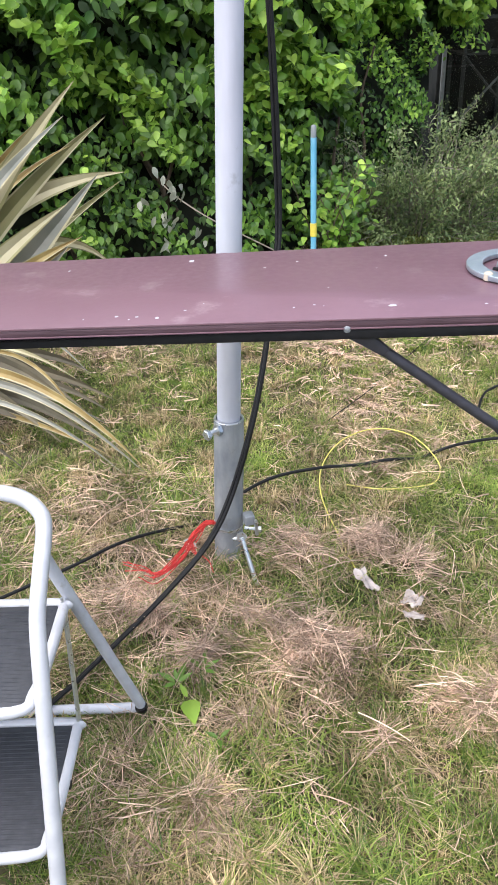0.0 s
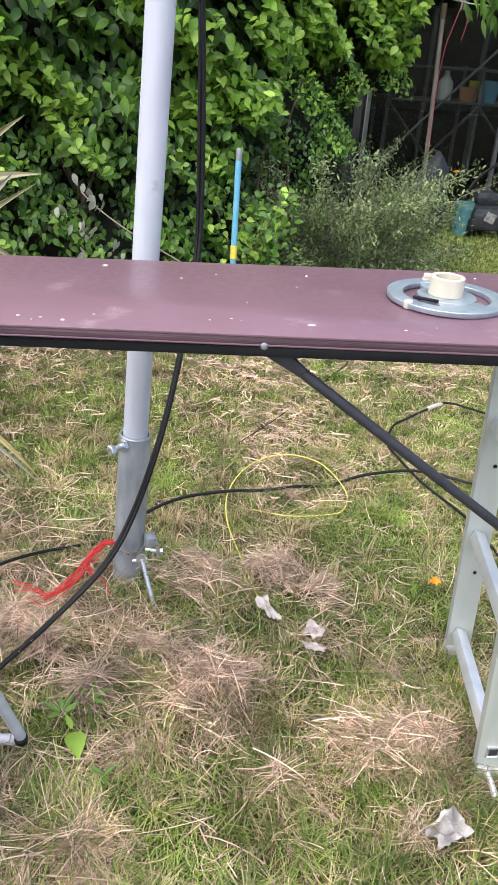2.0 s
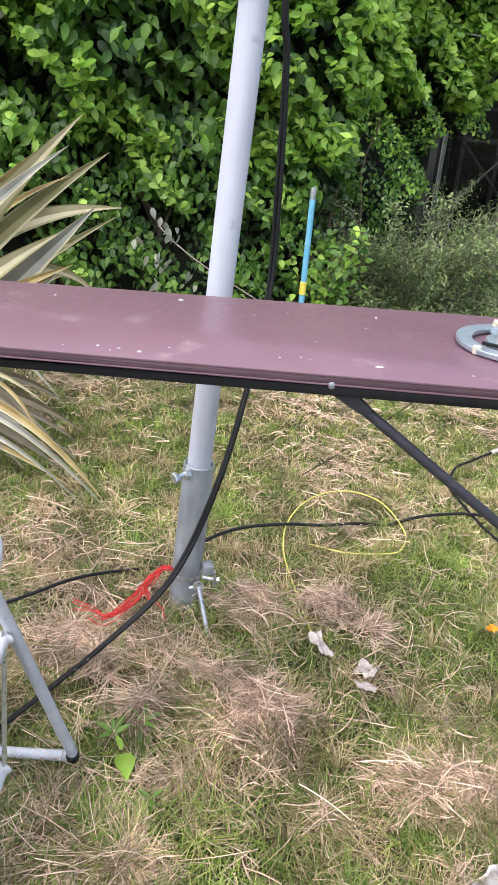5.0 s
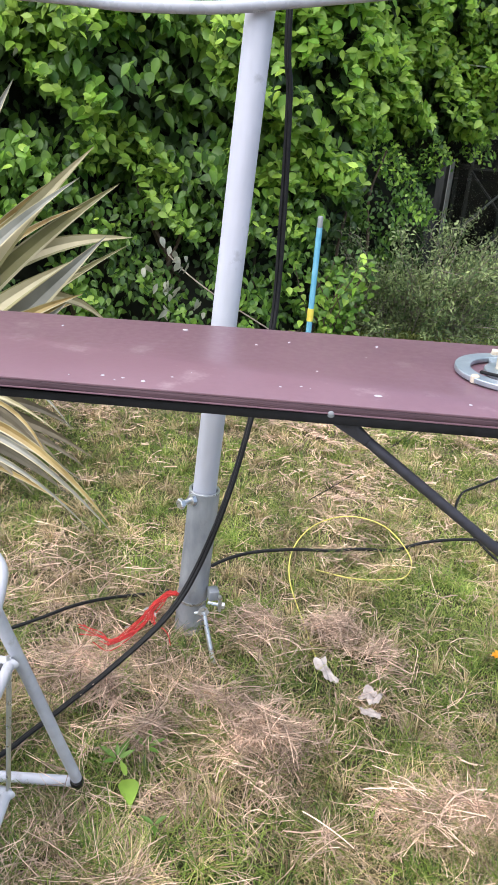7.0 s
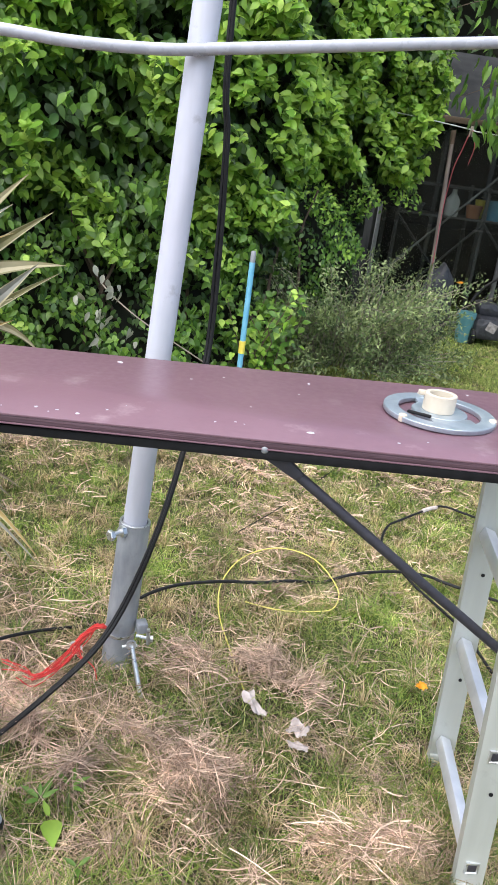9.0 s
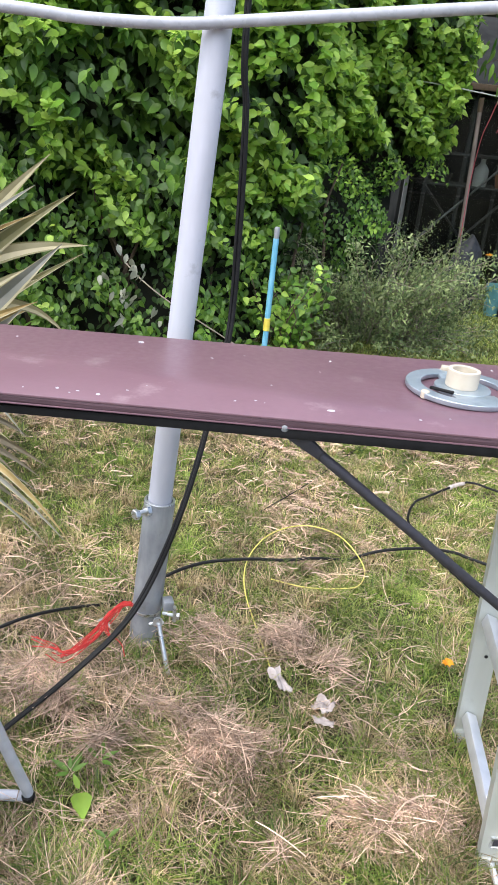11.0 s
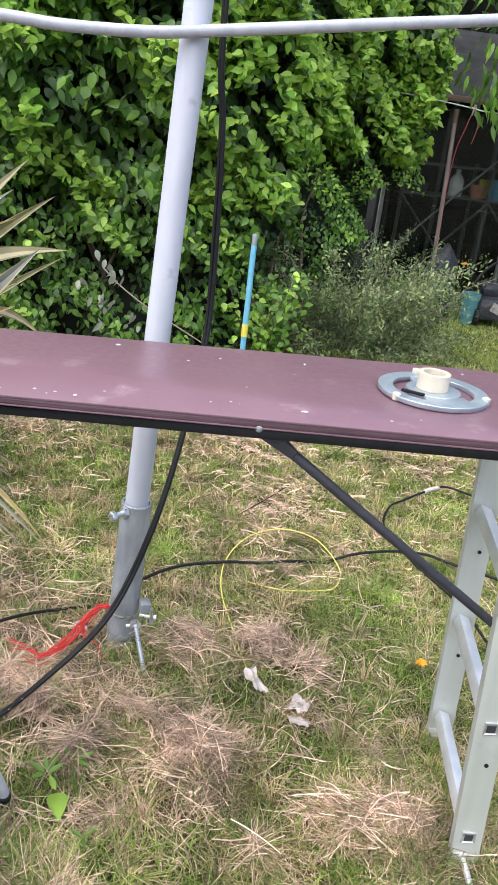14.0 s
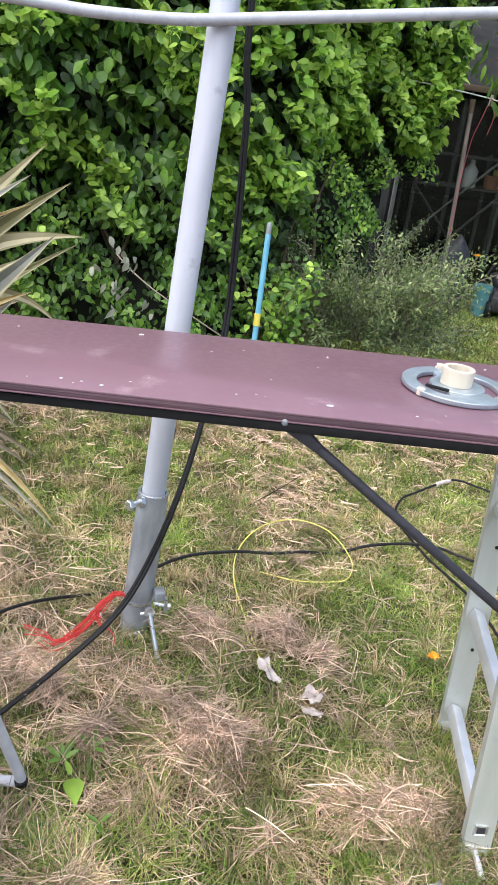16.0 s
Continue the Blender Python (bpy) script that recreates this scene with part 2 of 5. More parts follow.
def box(sx, sy, sz, m=None, bevel=0.003, bm=None):
    """A bevelled box centred on its pose."""
    b = bmesh.new()
    bmesh.ops.create_cube(b, size=1.0, matrix=Matrix.Diagonal((sx, sy, sz, 1)))
    if bevel:
        bmesh.ops.bevel(b, geom=b.edges[:], offset=min(bevel, sx / 3, sy / 3, sz / 3), segments=2, affect="EDGES", profile=0.5)
    if m is not None:
        bmesh.ops.transform(b, matrix=m, verts=b.verts)
    if bm is None:
        return b
    me = bpy.data.meshes.new("scratch")
    b.to_mesh(me)
    b.free()
    bm.from_mesh(me)
    bpy.data.meshes.remove(me)
    return bm


def lathe(profile, m=None, sides=40, closed=False):
    """Turns a list of (radius, height) round z."""
    bm = bmesh.new()
    rings = [[bm.verts.new((r * math.cos(2 * math.pi * k / sides), r * math.sin(2 * math.pi * k / sides), z)) for k in range(sides)] for r, z in profile]
    pairs = list(zip(rings, rings[1:]))
    if closed:
        pairs.append((rings[-1], rings[0]))
    for a, b in pairs:
        for k in range(sides):
            bm.faces.new((a[k], a[(k + 1) % sides], b[(k + 1) % sides], b[k]))
    if not closed:
        if profile[0][0] > 1e-4:
            bm.faces.new(rings[0][::-1])
        if profile[-1][0] > 1e-4:
            bm.faces.new(rings[-1])
    bmesh.ops.remove_doubles(bm, verts=bm.verts, dist=1e-6)
    bmesh.ops.recalc_face_normals(bm, faces=bm.faces)
    if m is not None:
        bmesh.ops.transform(bm, matrix=m, verts=bm.verts)
    return bm


def from_arrays(name, verts, faces, material, parent=None, label=""):
    """Many small pieces in one mesh; faces: rows of equal length."""
    me = bpy.data.meshes.new(name)
    k = faces.shape[1]
    me.vertices.add(len(verts))
    me.vertices.foreach_set("co", np.ascontiguousarray(verts, dtype=np.float32).ravel())
    me.loops.add(faces.size)
    me.loops.foreach_set("vertex_index", np.ascontiguousarray(faces, dtype=np.int32).ravel())
    me.polygons.add(len(faces))
    me.polygons.foreach_set("loop_start", np.arange(0, faces.size, k, dtype=np.int32))
    me.update(calc_edges=True)
    me.validate()
    me.materials.append(material)
    ob = new(name, me)
    if parent is not None:
        ob.parent = parent
    if label:
        ob["label"] = label
    return ob


rng = np.random.default_rng(7)


def unit(a):
    return a / np.maximum(np.linalg.norm(a, axis=1, keepdims=True), 1e-9)


OVAL = ((-0.38, 0.30), (-0.14, 0.5), (0.12, 0.40), (0.34, 0.16))


def leaves(centres, along, normal, length, width, fold=0.34, droop=0.20):
    """Pointed oval leaf blades, folded on the midrib and curling down to the tip."""
    n = len(centres)
    along = unit(along)
    normal = unit(normal - along * np.sum(normal * along, axis=1, keepdims=True))
    side = np.cross(along, normal)
    L, W = length[:, None], width[:, None]
    fold = (fold * (0.3 + 1.4 * rng.random(n)))[:, None]

    def at(u, v):
        return centres + along * u * L + side * v * W + normal * (abs(v) * fold * W - droop * (u + 0.5) ** 2 * L)

    pts = [at(-0.5, 0), at(0.5, 0)]
    for u, v in OVAL:
        pts += [at(u, v), at(u, 0), at(u, -v)]
    verts = np.stack(pts, 1).reshape(-1, 3)
    f = [(0, 3, 2), (0, 4, 3), (1, 11, 12), (1, 12, 13)]
    for k in (2, 5, 8):
        f += [(k, k + 1, k + 4), (k, k + 4, k + 3), (k + 1, k + 2, k + 5), (k + 1, k + 5, k + 4)]
    faces = (np.arange(n)[:, None, None] * 14 + np.array(f)[None]).reshape(-1, 3)
    return verts, faces


def blades(root, lean, height, width, bend=0.5):
    """Grass blades: two bent segments with a point."""
    n = len(root)
    lean = lean.copy()
    lean[:, 2] = 0
    side = np.cross(unit(lean), np.array((0, 0, 1.0)))
    w, h = width[:, None], height[:, None]
    up = np.array((0, 0, 1.0))
    mid = root + (lean * 0.35 + up * 0.62) * h
    tip = root + (lean * (0.6 + bend) + up * (1.0 - 0.3 * bend)) * h
    verts = np.stack((root - side * w / 2, root + side * w / 2, mid - side * w * 0.4, mid + side * w * 0.4, tip), 1).reshape(-1, 3)
    f = np.array([(0, 1, 3), (0, 3, 2), (2, 3, 4)])
    return verts, (np.arange(n)[:, None, None] * 5 + f[None]).reshape(-1, 3)


# ---- ground ----
HAY = [(0.17, 1.40, 0.075), (0.10, 1.44, 0.06), (0.23, 1.33, 0.05), (0.05, 1.48, 0.05), (0.50, 1.245, 0.045), (0.58, 1.225, 0.05), (0.66, 1.215, 0.05), (0.55, 1.13, 0.04), (0.62, 1.16, 0.03), (0.31, 1.12, 0.022), (0.15, 1.82, 0.06), (0.21, 1.77, 0.05),
       (0.40, 1.82, 0.055), (0.33, 1.80, 0.045), (0.50, 1.72, 0.045), (-0.30, 1.62, 0.05), (-0.22, 1.50, 0.045), (-0.10, 1.36, 0.035), (-0.08, 0.98, 0.025), (0.56, 0.98, 0.022)]
DRY = [(0.57, 2.75, 0.26), (0.66, 2.60, 0.20), (0.44, 2.59, 0.18), (0.45, 3.3, 0.3), (-0.66, 3.42, 0.22), (1.3, 3.6, 0.4), (0.5, 2.26, 0.10)]
LUSH = [(0.25, 1.64, 0.07), (0.20, 1.00, 0.13), (0.42, 1.02, 0.10), (0.40, 1.30, 0.06), (0.72, 1.75, 0.15), (-0.33, 1.13, 0.09), (0.64, 1.08, 0.05), (0.80, 2.10, 0.25), (1.10, 2.40, 0.30), (0.55, 2.00, 0.12), (0.10, 2.45, 0.2), (-0.2, 2.9, 0.25)]
STRAW = [(0.12, 1.40, 0.12), (-0.28, 1.70, 0.20), (-0.48, 1.95, 0.24), (-0.20, 1.05, 0.14), (-0.12, 0.92, 0.10), (0.52, 1.55, 0.10), (0.08, 1.24, 0.10), (0.45, 1.74, 0.10), (0.64, 1.40, 0.10), (-0.05, 1.55, 0.12)]


def wave(x, y, s, seed):
    """A cheap smooth pattern between -1 and 1."""
    return (np.sin(x * 1.7 * s + 1.3 * np.sin(y * 1.1 * s + seed) + seed) + np.sin(y * 1.9 * s + 1.1 * np.sin(x * 1.3 * s + 2.1 * seed)) + np.sin((x + y) * 2.9 * s + seed * 3)) / 3


def spots(x, y, table):
    v = np.zeros_like(x)
    for cx, cy, r in table:
        v = np.maximum(v, np.exp(-((x - cx) ** 2 + (y - cy) ** 2) / (r * r)))
    return v


def height(x, y):
    near = np.exp(-np.maximum(np.hypot(x - 0.3, y - 2.0) - 3, 0) ** 2 / 8)
    return near * (0.012 * wave(x, y, 2.2, 1.0) + 0.006 * wave(x, y, 7.0, 2.0)) - 0.012 + 0.014 * spots(x, y, HAY)


def make_ground():
    xs = np.concatenate((np.array([-400, -120, -40, -15, -8, -5]), np.arange(-3.5, 5.01, 0.05), np.array([7, 10, 16, 40, 120, 400])))
    ys = np.concatenate((np.array([-400, -120, -40, -12, -5, -2, -0.5]), np.arange(0.2, 8.01, 0.05), np.array([10, 14, 20, 40, 120, 400])))
    X, Y = np.meshgrid(xs, ys)
    Z = height(X, Y)
    nx = len(xs)
    verts = np.stack((X, Y, Z), -1).reshape(-1, 3)
    i, j = np.meshgrid(np.arange(nx - 1), np.arange(len(ys) - 1))
    a = (j * nx + i).ravel()
    faces = np.stack((a, a + 1, a + nx + 1, a + nx), 1)
    g = from_arrays("ground", verts, faces, M_SOIL)
    g.data.shade_smooth()
    tagged(g, "brown thatch and soil under a patchy lawn", "ground", kind="structure")


make_ground()


def scatter(n, y0, y1, power):
    """Roots over the stretch of lawn that is crossed, denser close by."""
    u = rng.random(n)
    y = (y0 ** power + u * (y1 ** power - y0 ** power)) ** (1 / power)
    half = 0.36 * (y + 0.35) + 0.12
    x = 0.12 + 0.09 * y + (rng.random(n) * 2 - 1) * half * 1.15
    return x, y


def make_grass():
    lawn = thing("lawn_grass", "short patchy lawn grass, green and straw-dry", "grass", kind="stuff")
    for name, n, material, label in (("green_blades", 330000, M_GRASS, "green blades"), ("pale_blades", 210000, M_PALEGRASS, "pale yellow-green blades"), ("dry_blades", 330000, M_DRYGRASS, "straw-coloured dry blades")):
        dry = material == M_DRYGRASS
        x, y = scatter(n, 0.5, 8.5, 1.25 if material == M_PALEGRASS else 0.9)
        hay, bare = spots(x, y, HAY), spots(x, y, DRY)
        patch = 0.66 + 0.55 * wave(x, y, 2.6, 4.0) + 0.75 * wave(x, y, 8, 5.0) + 0.4 * wave(x, y, 21, 1.5)
        patch += 0.50 * spots(x, y, LUSH) - 0.45 * spots(x, y, STRAW) + 0.30 * (x > 0.45) * (y > 1.6) + 0.12 * (y > 1.9) - 0.35 * np.clip(-(x + 0.15) * 3, 0, 1) * (y > 1.3) * (y < 2.6)
        if dry:
            keep = rng.random(n) < np.clip((1.0 - patch + 0.6 * bare) * (1 - 0.5 * hay), 0.10, 1)
        else:
            keep = rng.random(n) < np.clip(patch * (1 - 0.85 * hay) * (1 - 0.55 * bare), 0.10 * (1 - hay), 1)
        if material == M_PALEGRASS:
            keep &= rng.random(n) < np.clip(0.12 + 0.9 * np.clip((y - 1.5) * 1.2, 0, 1) * np.clip(0.45 + x, 0.15, 1), 0, 1)
        keep &= rng.random(n) < np.interp(y, [1.6, 2.2], [0.66, 1.0])
        x, y = x[keep], y[keep]
        k = len(x)
        root = np.stack((x, y, height(x, y) - 0.004), 1)
        tuft = wave(x, y, 13, 8.0)
        ang = rng.random(k) * 2 * np.pi
        lean = np.stack((np.cos(ang), np.sin(ang), np.zeros(k)), 1) * (0.3 + rng.random((k, 1)) * (1.4 if not dry else 2.1))
        h = (0.018 + 0.048 * rng.random(k) ** 1.7) * (1 + 0.35 * tuft) * (1.0 if not dry else 0.85) * np.interp(y, [1.2, 2.2, 4.0], [1.0, 0.75, 0.6])
        w = (0.0013 + 0.0016 * rng.random(k)) * (0.62 if dry else 1.0) * np.interp(y, [0.6, 2.0, 4.0, 6.0], [1.15, 1.0, 1.4, 2.6])
        v, f = blades(root, lean, h, w)
        tagged(from_arrays(name, v, f, material, lawn, label), kind="stuff")


make_grass()


def make_hay():
    """Loose cut stalks lying in swathes, long and bowed."""
    n = 300000
    x, y = scatter(n, 0.6, 4.2, 0.9)
    wob = 0.05 * wave(x, y, 9, 1.0), 0.04 * wave(x, y, 11, 4.0)
    thick = 1.10 * spots(x + wob[0], y + wob[1], [(cx, cy, 1.05 * r) for cx, cy, r in HAY]) ** 0.8
    thick += 0.20 * spots(x + wob[0], y + wob[1], STRAW) * np.where((x < -0.2) & (y > 1.7), 0.5, 1.0) + 0.34 * spots(x + 2 * wob[0], y + 2 * wob[1], DRY) * (0.4 + 0.8 * (wave(x, y, 6, 2.0) > -0.1)) + 0.055
    thick *= np.clip(0.72 + 0.9 * wave(x, y, 15, 3.0) + 0.6 * wave(x, y, 31, 6.0), 0.12, 1.5)
    ok = rng.random(n) < thick
    p = np.stack((x[ok], y[ok], rng.normal(0.3, 0.8, int(ok.sum()))), 1)
    k = len(p)
    ang = p[:, 2] + 2.6 * wave(p[:, 0], p[:, 1], 7, 2.0)
    pile = spots(p[:, 0], p[:, 1], HAY)
    L = (0.03 + 0.13 * rng.random(k) ** 2.2) * np.interp(p[:, 1], [2.1, 2.5], [1.0, 0.6]) * np.where((p[:, 0] < -0.08) & (p[:, 1] < 2.4), 1.6, 1.0)
    turn = rng.normal(0, 0.5, k)
    rise = rng.normal(0, 0.20, k)
    z0 = height(p[:, 0], p[:, 1]) + 0.012 + 0.014 * (wave(p[:, 0], p[:, 1], 20, 9.0) > 0) + 0.040 * rng.random(k) ** 1.2 * (0.25 + pile)
    half = (0.0004 + 0.0007 * rng.random(k) ** 2.0) * np.interp(p[:, 1], [0.8, 1.3, 1.8, 3.5], [0.7, 1.0, 1.0, 2.0])
    q = np.stack((p[:, 0], p[:, 1], z0), 1)
    rows = []
    tilt = rng.normal(0, 0.7, k)
    for i in range(5):
        t = i / 4 - 0.5
        a = ang + turn * t
        d = np.stack((np.cos(a), np.sin(a), rise), 1)
        c = q + d * (t * L)[:, None]
        c[:, 2] += 0.10 * L * (0.25 - t * t) * (1 + tilt)
        s = np.stack((-np.sin(a), np.cos(a), tilt), 1) * half[:, None]
        rows += [c - s, c + s]
    verts = np.stack(rows, 1).reshape(-1, 3)
    f = np.array([(2 * i, 2 * i + 1, 2 * i + 3, 2 * i + 2) for i in range(4)])
    faces = (np.arange(k)[:, None, None] * 10 + f[None]).reshape(-1, 4)
    ob = from_arrays("hay", verts, faces, M_HAY)
    tagged(ob, "loose tan hay clippings lying on the lawn", "hay", kind="stuff")


make_hay()


def make_tufts():
    """Clumps of taller grass that stand out of the lawn."""
    tufts = thing("grass_tufts", "ragged taller tufts of dry and green grass", "grass", kind="stuff")
    for name, n, material, tall in (("dry_tufts", 430, M_DRYGRASS, 0.050), ("green_tufts", 420, M_GRASS, 0.050)):
        x, y = scatter(n, 0.55, 3.4, 1.0)
        for cx, cy, r in HAY[:12]:
            m = 4 if material == M_DRYGRASS else 3
            x = np.concatenate((x, rng.normal(cx, r * 1.3, m)))
            y = np.concatenate((y, rng.normal(cy, r * 1.1, m)))
        per = 46
        x, y = np.repeat(x, per), np.repeat(y, per)
        k = len(x)
        ang = rng.random(k) * 2 * np.pi
        off = 0.014 * rng.random(k) ** 0.5
        bx, by = x + off * np.cos(ang), y + off * np.sin(ang)
        lean = np.stack((np.cos(ang), np.sin(ang), np.zeros(k)), 1) * (0.15 + 1.3 * rng.random((k, 1)))
        v, f = blades(np.stack((bx, by, height(bx, by) - 0.004), 1), lean, tall * (0.6 + 0.9 * rng.random(k)), 0.0014 + 0.0018 * rng.random(k), 0.7)
        tagged(from_arrays(name, v, f, material, tufts), kind="stuff")


make_tufts()

# ---- hedge ----


def hedge_y(x):
    return np.interp(x, [-3.5, -0.6, 0.0, 0.55, 0.9, 1.3, 1.9, 2.6], [4.15, 4.3, 4.45, 4.85, 5.35, 5.95, 6.45, 6.7])


def hedge_bottom(x):
    return np.interp(x, [-3.5, 0.9, 1.30, 1.46, 2.6], [0.0, 0.05, 0.15, 1.12, 1.25])


def bulge(x, z):
    return 0.20 * wave(x, z, 2.2, 1.0) + 0.20 * wave(x, z, 5.0, 3.0) + 0.12 * wave(x, z, 10.0, 5.0)


def make_hedge():
    hedge = thing("hedge", "tall dense broadleaf hedge with glossy green leaves", "hedge", at=(0, 0, 0))
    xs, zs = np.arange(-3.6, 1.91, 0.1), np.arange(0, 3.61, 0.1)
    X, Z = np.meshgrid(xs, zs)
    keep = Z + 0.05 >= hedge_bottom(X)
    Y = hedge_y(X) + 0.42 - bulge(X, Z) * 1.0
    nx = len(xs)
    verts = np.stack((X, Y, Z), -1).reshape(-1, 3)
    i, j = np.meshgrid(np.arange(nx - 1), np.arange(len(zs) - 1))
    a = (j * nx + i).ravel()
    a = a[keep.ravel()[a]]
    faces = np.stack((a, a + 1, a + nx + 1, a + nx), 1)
    # backing sheet added behind the leaves, painted as the hedge's inner shade
    from_arrays("thicket", verts, faces, M_DEEPSHADE, hedge, "near-black sheet for the shade inside the hedge")
    for k in range(14):
        x = -2.4 + 3.4 * rng.random()
        p = [Vector((x, float(hedge_y(x)) + 0.30, -0.02))]
        for q in range(4):
            p.append(p[-1] + Vector((rng.normal(0, 0.08), rng.normal(0.03, 0.03), 0.30)))
        part("stem", tube(p, 0.016, 6, 3, taper=0.006), M_BARK, hedge, "thin brown woody stem")
    # the deepest layer carries the hedge's inner shade in its leaf colour
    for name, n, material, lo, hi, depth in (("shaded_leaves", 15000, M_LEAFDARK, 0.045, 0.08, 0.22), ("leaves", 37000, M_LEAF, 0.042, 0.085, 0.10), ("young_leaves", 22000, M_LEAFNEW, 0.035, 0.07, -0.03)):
        x = -2.3 + 4.2 * rng.random(n)
        z = 3.3 * rng.random(n) ** 0.9
        clump = wave(x, z, 4.2, 7.0) + 0.6 * wave(x, z, 10.0, 9.0)
        ok = z > hedge_bottom(x) + rng.normal(0, 0.06, n)
        if name == "young_leaves":
            ok &= (clump + 0.20 * (z > 1.0) + 0.60 * (x > 0.1) * (z > 0.95) - 0.5 * (x > 0.7) * (z < 1.1) - 0.45 * (x < 0.6) * (z < 0.65)) > 0.44 + rng.normal(0, 0.15, n)
        if name == "leaves":
            ok &= clump > -0.24 + 0.15 * (z < 0.6) + 0.25 * (x > 0.75) * (z < 1.1) + rng.normal(0, 0.2, n)
        x, z, clump = x[ok], z[ok], clump[ok]
        k = len(x)
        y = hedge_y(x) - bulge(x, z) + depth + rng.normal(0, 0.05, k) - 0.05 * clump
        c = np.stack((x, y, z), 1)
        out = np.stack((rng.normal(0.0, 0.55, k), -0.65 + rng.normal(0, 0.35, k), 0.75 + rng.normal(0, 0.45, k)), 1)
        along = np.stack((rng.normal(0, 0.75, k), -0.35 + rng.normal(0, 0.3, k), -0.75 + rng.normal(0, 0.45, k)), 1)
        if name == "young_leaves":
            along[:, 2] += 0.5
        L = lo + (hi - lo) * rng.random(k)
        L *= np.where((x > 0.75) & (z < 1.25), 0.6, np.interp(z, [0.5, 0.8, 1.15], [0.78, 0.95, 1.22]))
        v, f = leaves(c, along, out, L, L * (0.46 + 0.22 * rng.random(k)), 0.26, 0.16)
        from_arrays(name, v, f, material, hedge, {"leaves": "mid-green glossy leaves", "young_leaves": "light green young shoots", "shaded_leaves": "deep leaves, shade put into their dark colour"}[name])["kind"] = "stuff"
    part("vine", tube([(-0.40, 4.22, 0.62), (-0.30, 4.12, 0.555), (-0.135, 4.06, 0.458), (0.116, 4.08, 0.316), (0.316, 4.12, 0.196)], 0.0038, 6, 4), M_WOOD, hedge, "bare tan vine stem")
    hang = [(-0.468, 0.588), (-0.322, 0.603), (-0.284, 0.586), (-0.39, 0.49), (-0.355, 0.483), (-0.386, 0.694), (-0.212, 0.363), (-0.38, 0.331), (-0.337, 0.429)]
    n = 3 * len(hang) + 12
    c = np.array([(x + rng.normal(0, 0.025), 4.04 + rng.normal(0, 0.02), z + rng.normal(0, 0.025)) for x, z in hang for _ in range(3)] + [(-1.38 + rng.normal(0, 0.1), 4.15, 1.45 + rng.normal(0, 0.1)) for _ in range(12)])
    v, f = leaves(c, np.stack((rng.normal(0, 0.6, n), rng.normal(0, 0.4, n), -np.ones(n)), 1), np.stack((rng.normal(0, 0.9, n), -np.ones(n), rng.normal(0, 0.6, n)), 1), 0.04 + 0.045 * rng.random(n), 0.024 + 0.016 * rng.random(n))
    from_arrays("dead_leaves", v, f, M_DEADLEAF, hedge, "pale withered leaves hanging low")


make_hedge()


def make_bramble():
    plant = thing("bramble", "bright green bramble sprawling at the hedge foot", "plant", at=(0, 0, 0))
    tips = []
    for k in range(18):
        p = [Vector((0.555 + rng.normal(0, 0.035), 4.52 + rng.normal(0, 0.05), -0.01))]
        d = Vector((rng.normal(0.0, 0.018), rng.normal(-0.03, 0.03), 0.095 + 0.07 * rng.random()))
        for s in range(5):
            p.append(p[-1] + d * (1 - 0.12 * s) + Vector((rng.normal(0, 0.03), 0, rng.normal(0, 0.02))))
            tips.append(p[-1])
        part("stem", tube(p, 0.005, 5, 3, taper=0.002), M_BARK, plant, "thin prickly stem")
    t = np.array([list(q) for q in tips])
    t = np.repeat(t, 4, 0) + rng.normal(0, 0.04, (len(t) * 4, 3))
    t = t[t[:, 2] > 0.06]
    k = len(t)
    L = 0.035 + 0.03 * rng.random(k)
    v, f = leaves(t, np.stack((rng.normal(0, 0.8, k), rng.normal(-0.4, 0.4, k), rng.normal(-0.2, 0.4, k)), 1), np.stack((rng.normal(0, 0.4, k), -0.6 + rng.normal(0, 0.3, k), np.ones(k)), 1), L, L * 0.75)
    cut = len(f) * 2 // 3
    from_arrays("leaves", v, f[:cut], M_LEAF, plant)["kind"] = "stuff"
    from_arrays("young_leaves", v, f[cut:], M_LEAFNEW, plant, "light green young leaves")["kind"] = "stuff"


make_bramble()


